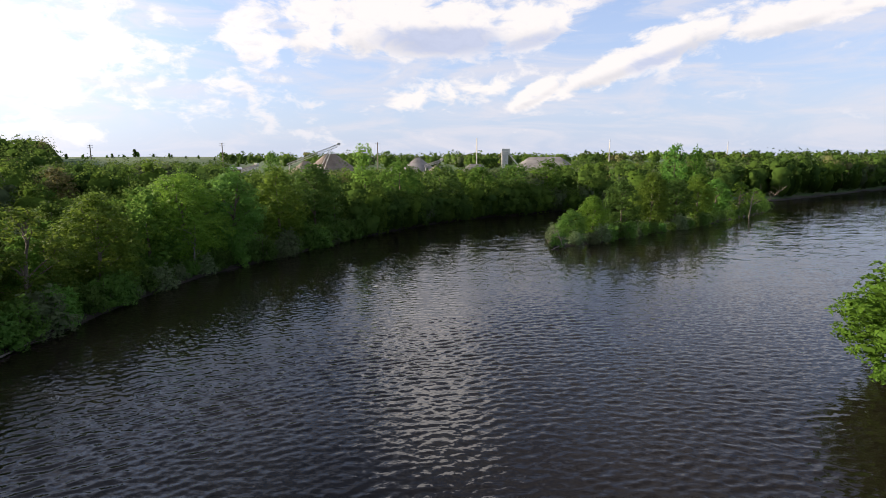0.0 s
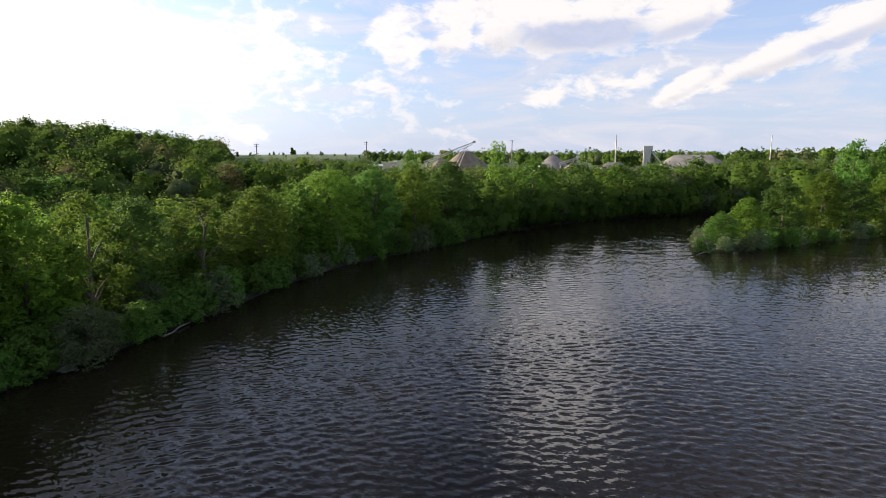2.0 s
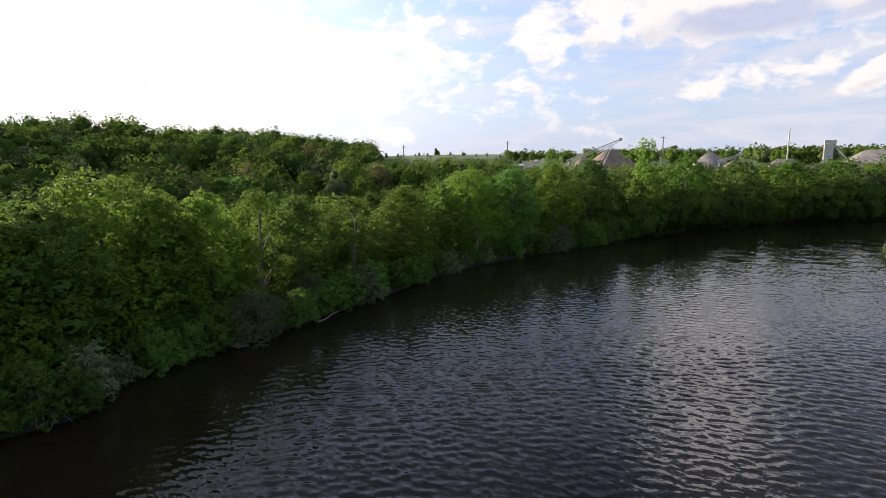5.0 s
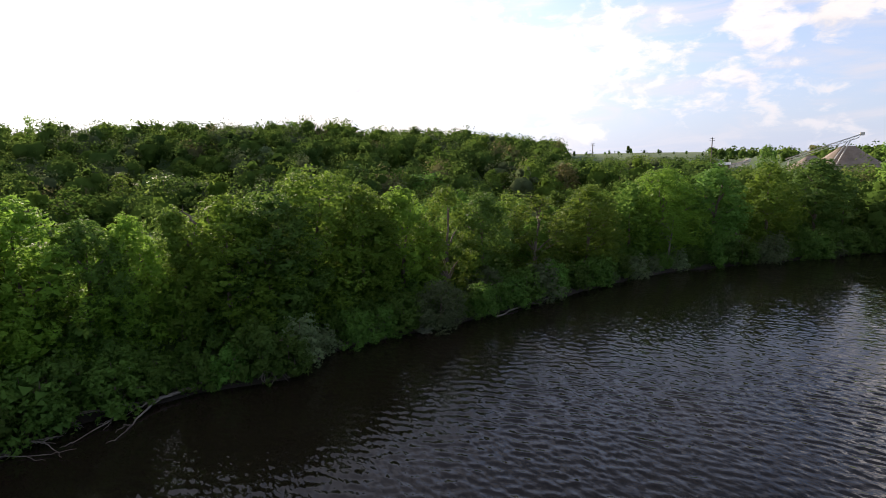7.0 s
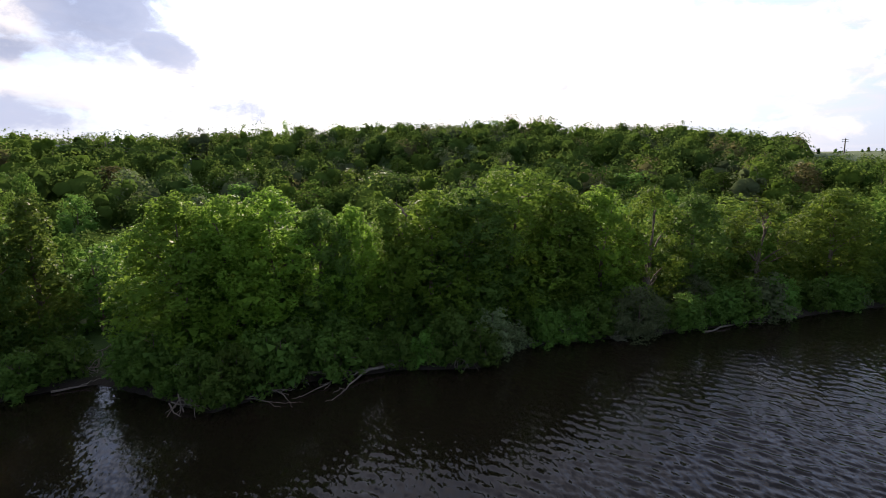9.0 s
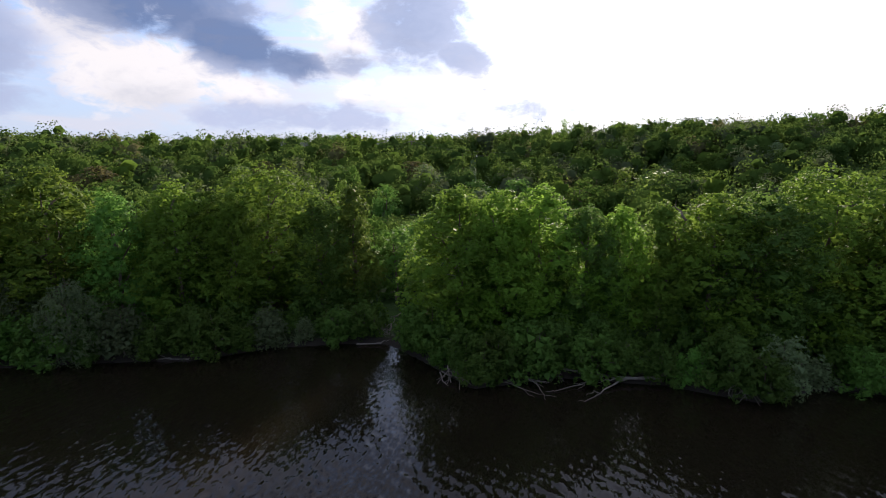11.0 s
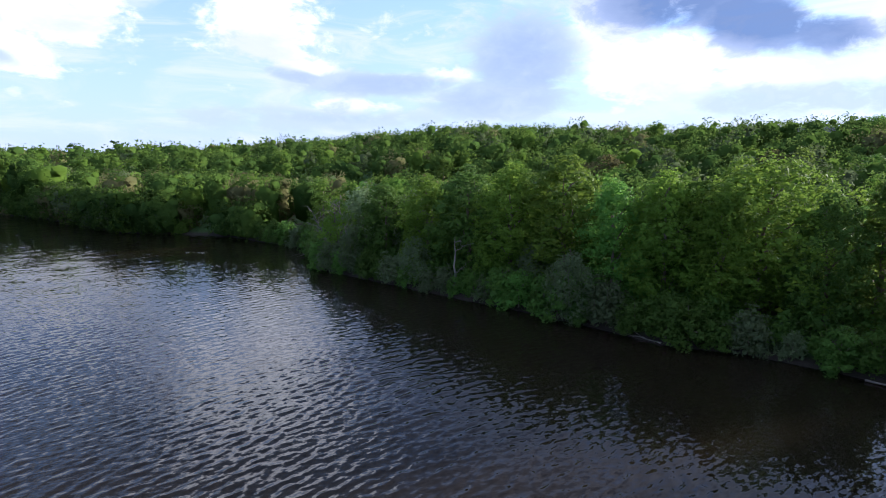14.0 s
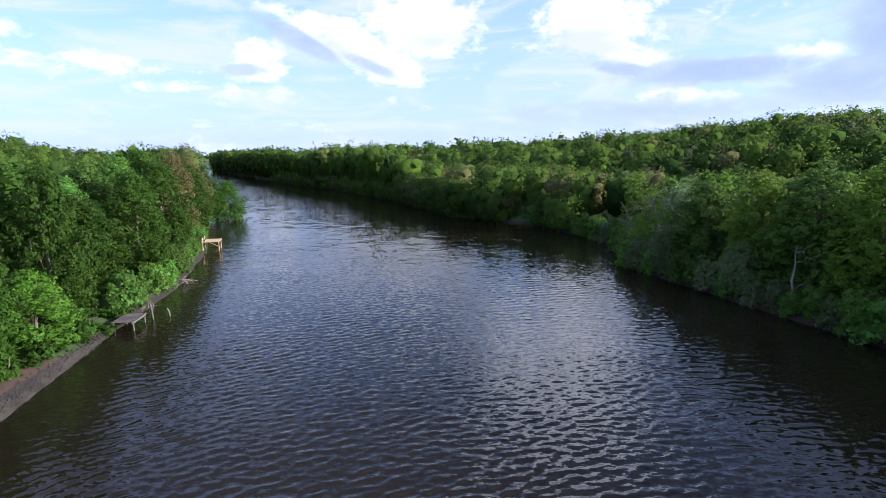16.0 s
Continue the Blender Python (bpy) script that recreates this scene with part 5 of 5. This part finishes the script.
make_pole(21.95, 330, 1.3, 2, thick=0.24)
make_pole(6.8, 320, 1.42, 1, thick=0.24)
make_pole(-3.55, 320, 1.86, 0, "tall slim grey mast of the quarry", 0.26, PALE_STEEL)
make_pole(32.8, 345, 1.05, 2, thick=0.22)
make_pole(-16.95, 380, 1.6, 0, "tall slim mast above the trees", 0.22, PALE_STEEL)
make_pole(-27.5, 400, 1.25, 0, "tall slim mast above the trees", 0.2, PALE_STEEL)
tops = [make_pole(104.6, 215, 1.35, 1), make_pole(100.7, 205, 1.9, 1), make_pole(95.4, 190, 1.0, 1), make_pole(88.0, 185, 0.9, 1)]


def make_wire(a, b, sag):
    u = np.linspace(0, 1, 15)[:, None]
    p = np.asarray(a) + (np.asarray(b) - np.asarray(a)) * u - np.array([0, 0, sag]) * 4 * u * (1 - u)
    v, f = tube(p, np.full(15, 0.03), 4)
    tagged(mesh_object("overhead_wire", v, f, WIRE, smooth=True), "thin dark power line strung between poles", "power line", "power lines")


for a, b in zip(tops, tops[1:]):
    for off in (0.0, -1.2):
        make_wire((a.x, a.y, a.z - 0.4 + off), (b.x, b.y, b.z - 0.4 + off), 0.8)


# ---- near bank: gravel shore, docks ----
SHORE_GRAVEL = rough_material("shore_gravel", (0.017, 0.014, 0.011), (0.047, 0.040, 0.032), 0.7, 0.95, 1.0, 7.0)
RED_EARTH = rough_material("bare_red_earth", (0.042, 0.022, 0.014), (0.072, 0.042, 0.029), 0.6, 0.95, 0.8, 6.0)


def strip(name, inner, outer, lift, mat, label, category):
    """A band of ground between two lines, laid on the land."""
    n = 40
    u = np.linspace(0, 1, n)
    a = np.stack([np.interp(u, np.linspace(0, 1, len(inner)), [p[k] for p in inner]) for k in (0, 1)], -1)
    b = np.stack([np.interp(u, np.linspace(0, 1, len(outer)), [p[k] for p in outer]) for k in (0, 1)], -1)
    cols = 7
    pts = np.concatenate([a + (b - a) * c / (cols - 1) for c in range(cols)])
    pts[:, 0] += 0.12 * np.sin(pts[:, 1] * 2.3) + 0.08 * np.sin(pts[:, 1] * 5.1)
    z = land(pts[:, 0], pts[:, 1]) + lift
    i, j = np.meshgrid(np.arange(cols - 1), np.arange(n - 1), indexing="ij")
    q = i * n + j
    faces = np.stack([q, q + n, q + n + 1, q + 1], -1).reshape(-1, 4)
    tagged(mesh_object(name, np.column_stack([pts, z]), faces, mat, smooth=True), label, category, kind="structure")


strip("shore", [(30.6, -28), (30.4, -34), (31.6, -40), (32.4, -46), (33.3, -54)], [(32.6, -28), (32.4, -34), (33.2, -40), (33.6, -46), (33.9, -54)], 0.05, SHORE_GRAVEL, "gravel beach along the river's edge", "beach")
strip("bare_ground", [(32.5, -28), (32.3, -34), (33.1, -40), (33.5, -46)], [(37.6, -28), (37.4, -34), (37.4, -40), (36.6, -46)], 0.04, RED_EARTH, "bare reddish earth above the beach", "ground")
pebbles = []
peb = np.random.default_rng(3)
for k in range(900):
    y = peb.uniform(-54, -28)
    x = np.interp(-y, [28, 34, 40, 46, 54], [30.8, 30.6, 31.7, 32.5, 33.4]) + abs(peb.normal(0.3, 0.6))
    r = peb.uniform(0.05, 0.16) * (1.6 if k % 40 == 0 else 1)
    z = float(land([x], [y])[0]) + 0.06
    c = np.array([[1, 0, 0], [0, 1, 0], [-1, 0, 0], [0, -1, 0], [0, 0, 0.7], [0, 0, -0.5]]) * r * peb.uniform(0.6, 1.3, (6, 1)) + [x, y, z]
    pebbles.append((c, np.array([(0, 1, 4), (1, 2, 4), (2, 3, 4), (3, 0, 4), (1, 0, 5), (2, 1, 5), (3, 2, 5), (0, 3, 5)])))
v, f = merge(pebbles)
tagged(mesh_object("pebbles", v, f, SHORE_GRAVEL), "loose grey stones scattered over the beach", "stones", kind="stuff")


def make_dock(x, y, turn, length, width, height, mat, label, rail=False):
    """A small timber landing stage: boards on bearers, posts in the water."""
    root = new("dock")
    root.matrix_basis = pose(x, y, 0, 0, 0, turn)
    n = int(width / 0.22)
    for k in range(n):
        box("board", (0, (k + 0.5) * width / n - width / 2, height), (length, width / n - 0.03, 0.06), mat, root)
    for s in (-1, 1):
        box("bearer", (s * length * 0.42, 0, height - 0.13), (0.12, width, 0.2), mat, root)
        for q in (-1, 1):
            v, f = tube([(0, 0, -1.4), (0, 0, height * 0.4), (0, 0, height + (0.7 if rail and s > 0 else 0.1))], [0.09, 0.085, 0.08], 8)
            ob = mesh_object("post", v, f, mat, root, smooth=True)
            ob.location = (s * length * 0.42, q * width * 0.42, 0)
    beam("cross_brace", (-length * 0.42, -width * 0.45, 0.05), (length * 0.42, -width * 0.45, height - 0.2), 0.09, mat, root)
    if rail:
        for z in (0.35, 0.7):
            box("rail", (length * 0.42, 0, height + z), (0.09, width, 0.1), mat, root)
    return tagged(root, label, "dock", "docks of the near bank")


make_dock(33.2, -56.0, 5, 2.3, 3.2, 1.0, DECK_WOOD, "small weathered grey wooden dock on posts")
make_dock(43.6, -103.5, 15, 3.4, 4.0, 1.8, TAN_WOOD, "sunlit tan timber dock on tall posts", True)
make_dock(118.0, -384.0, 20, 8.0, 5.0, 0.8, DECK_WOOD, "dark floating dock far up the river")
for x, y, h, t in [(32.0, -58.6, 1.9, 8), (32.7, -59.4, 1.6, -14), (30.7, -59.9, 0.9, 25)]:
    v, f = tube([(0, 0, -1.2), (math.sin(radians(t)) * h * 0.5, 0, h * 0.5), (math.sin(radians(t)) * h, 0, h)], [0.11, 0.10, 0.085], 8)
    ob = mesh_object("mooring_post", v, f, DECK_WOOD, smooth=True)
    ob.location = (x, y, 0)
    tagged(ob, "leaning weathered post standing in the water", "post", "old dock posts")
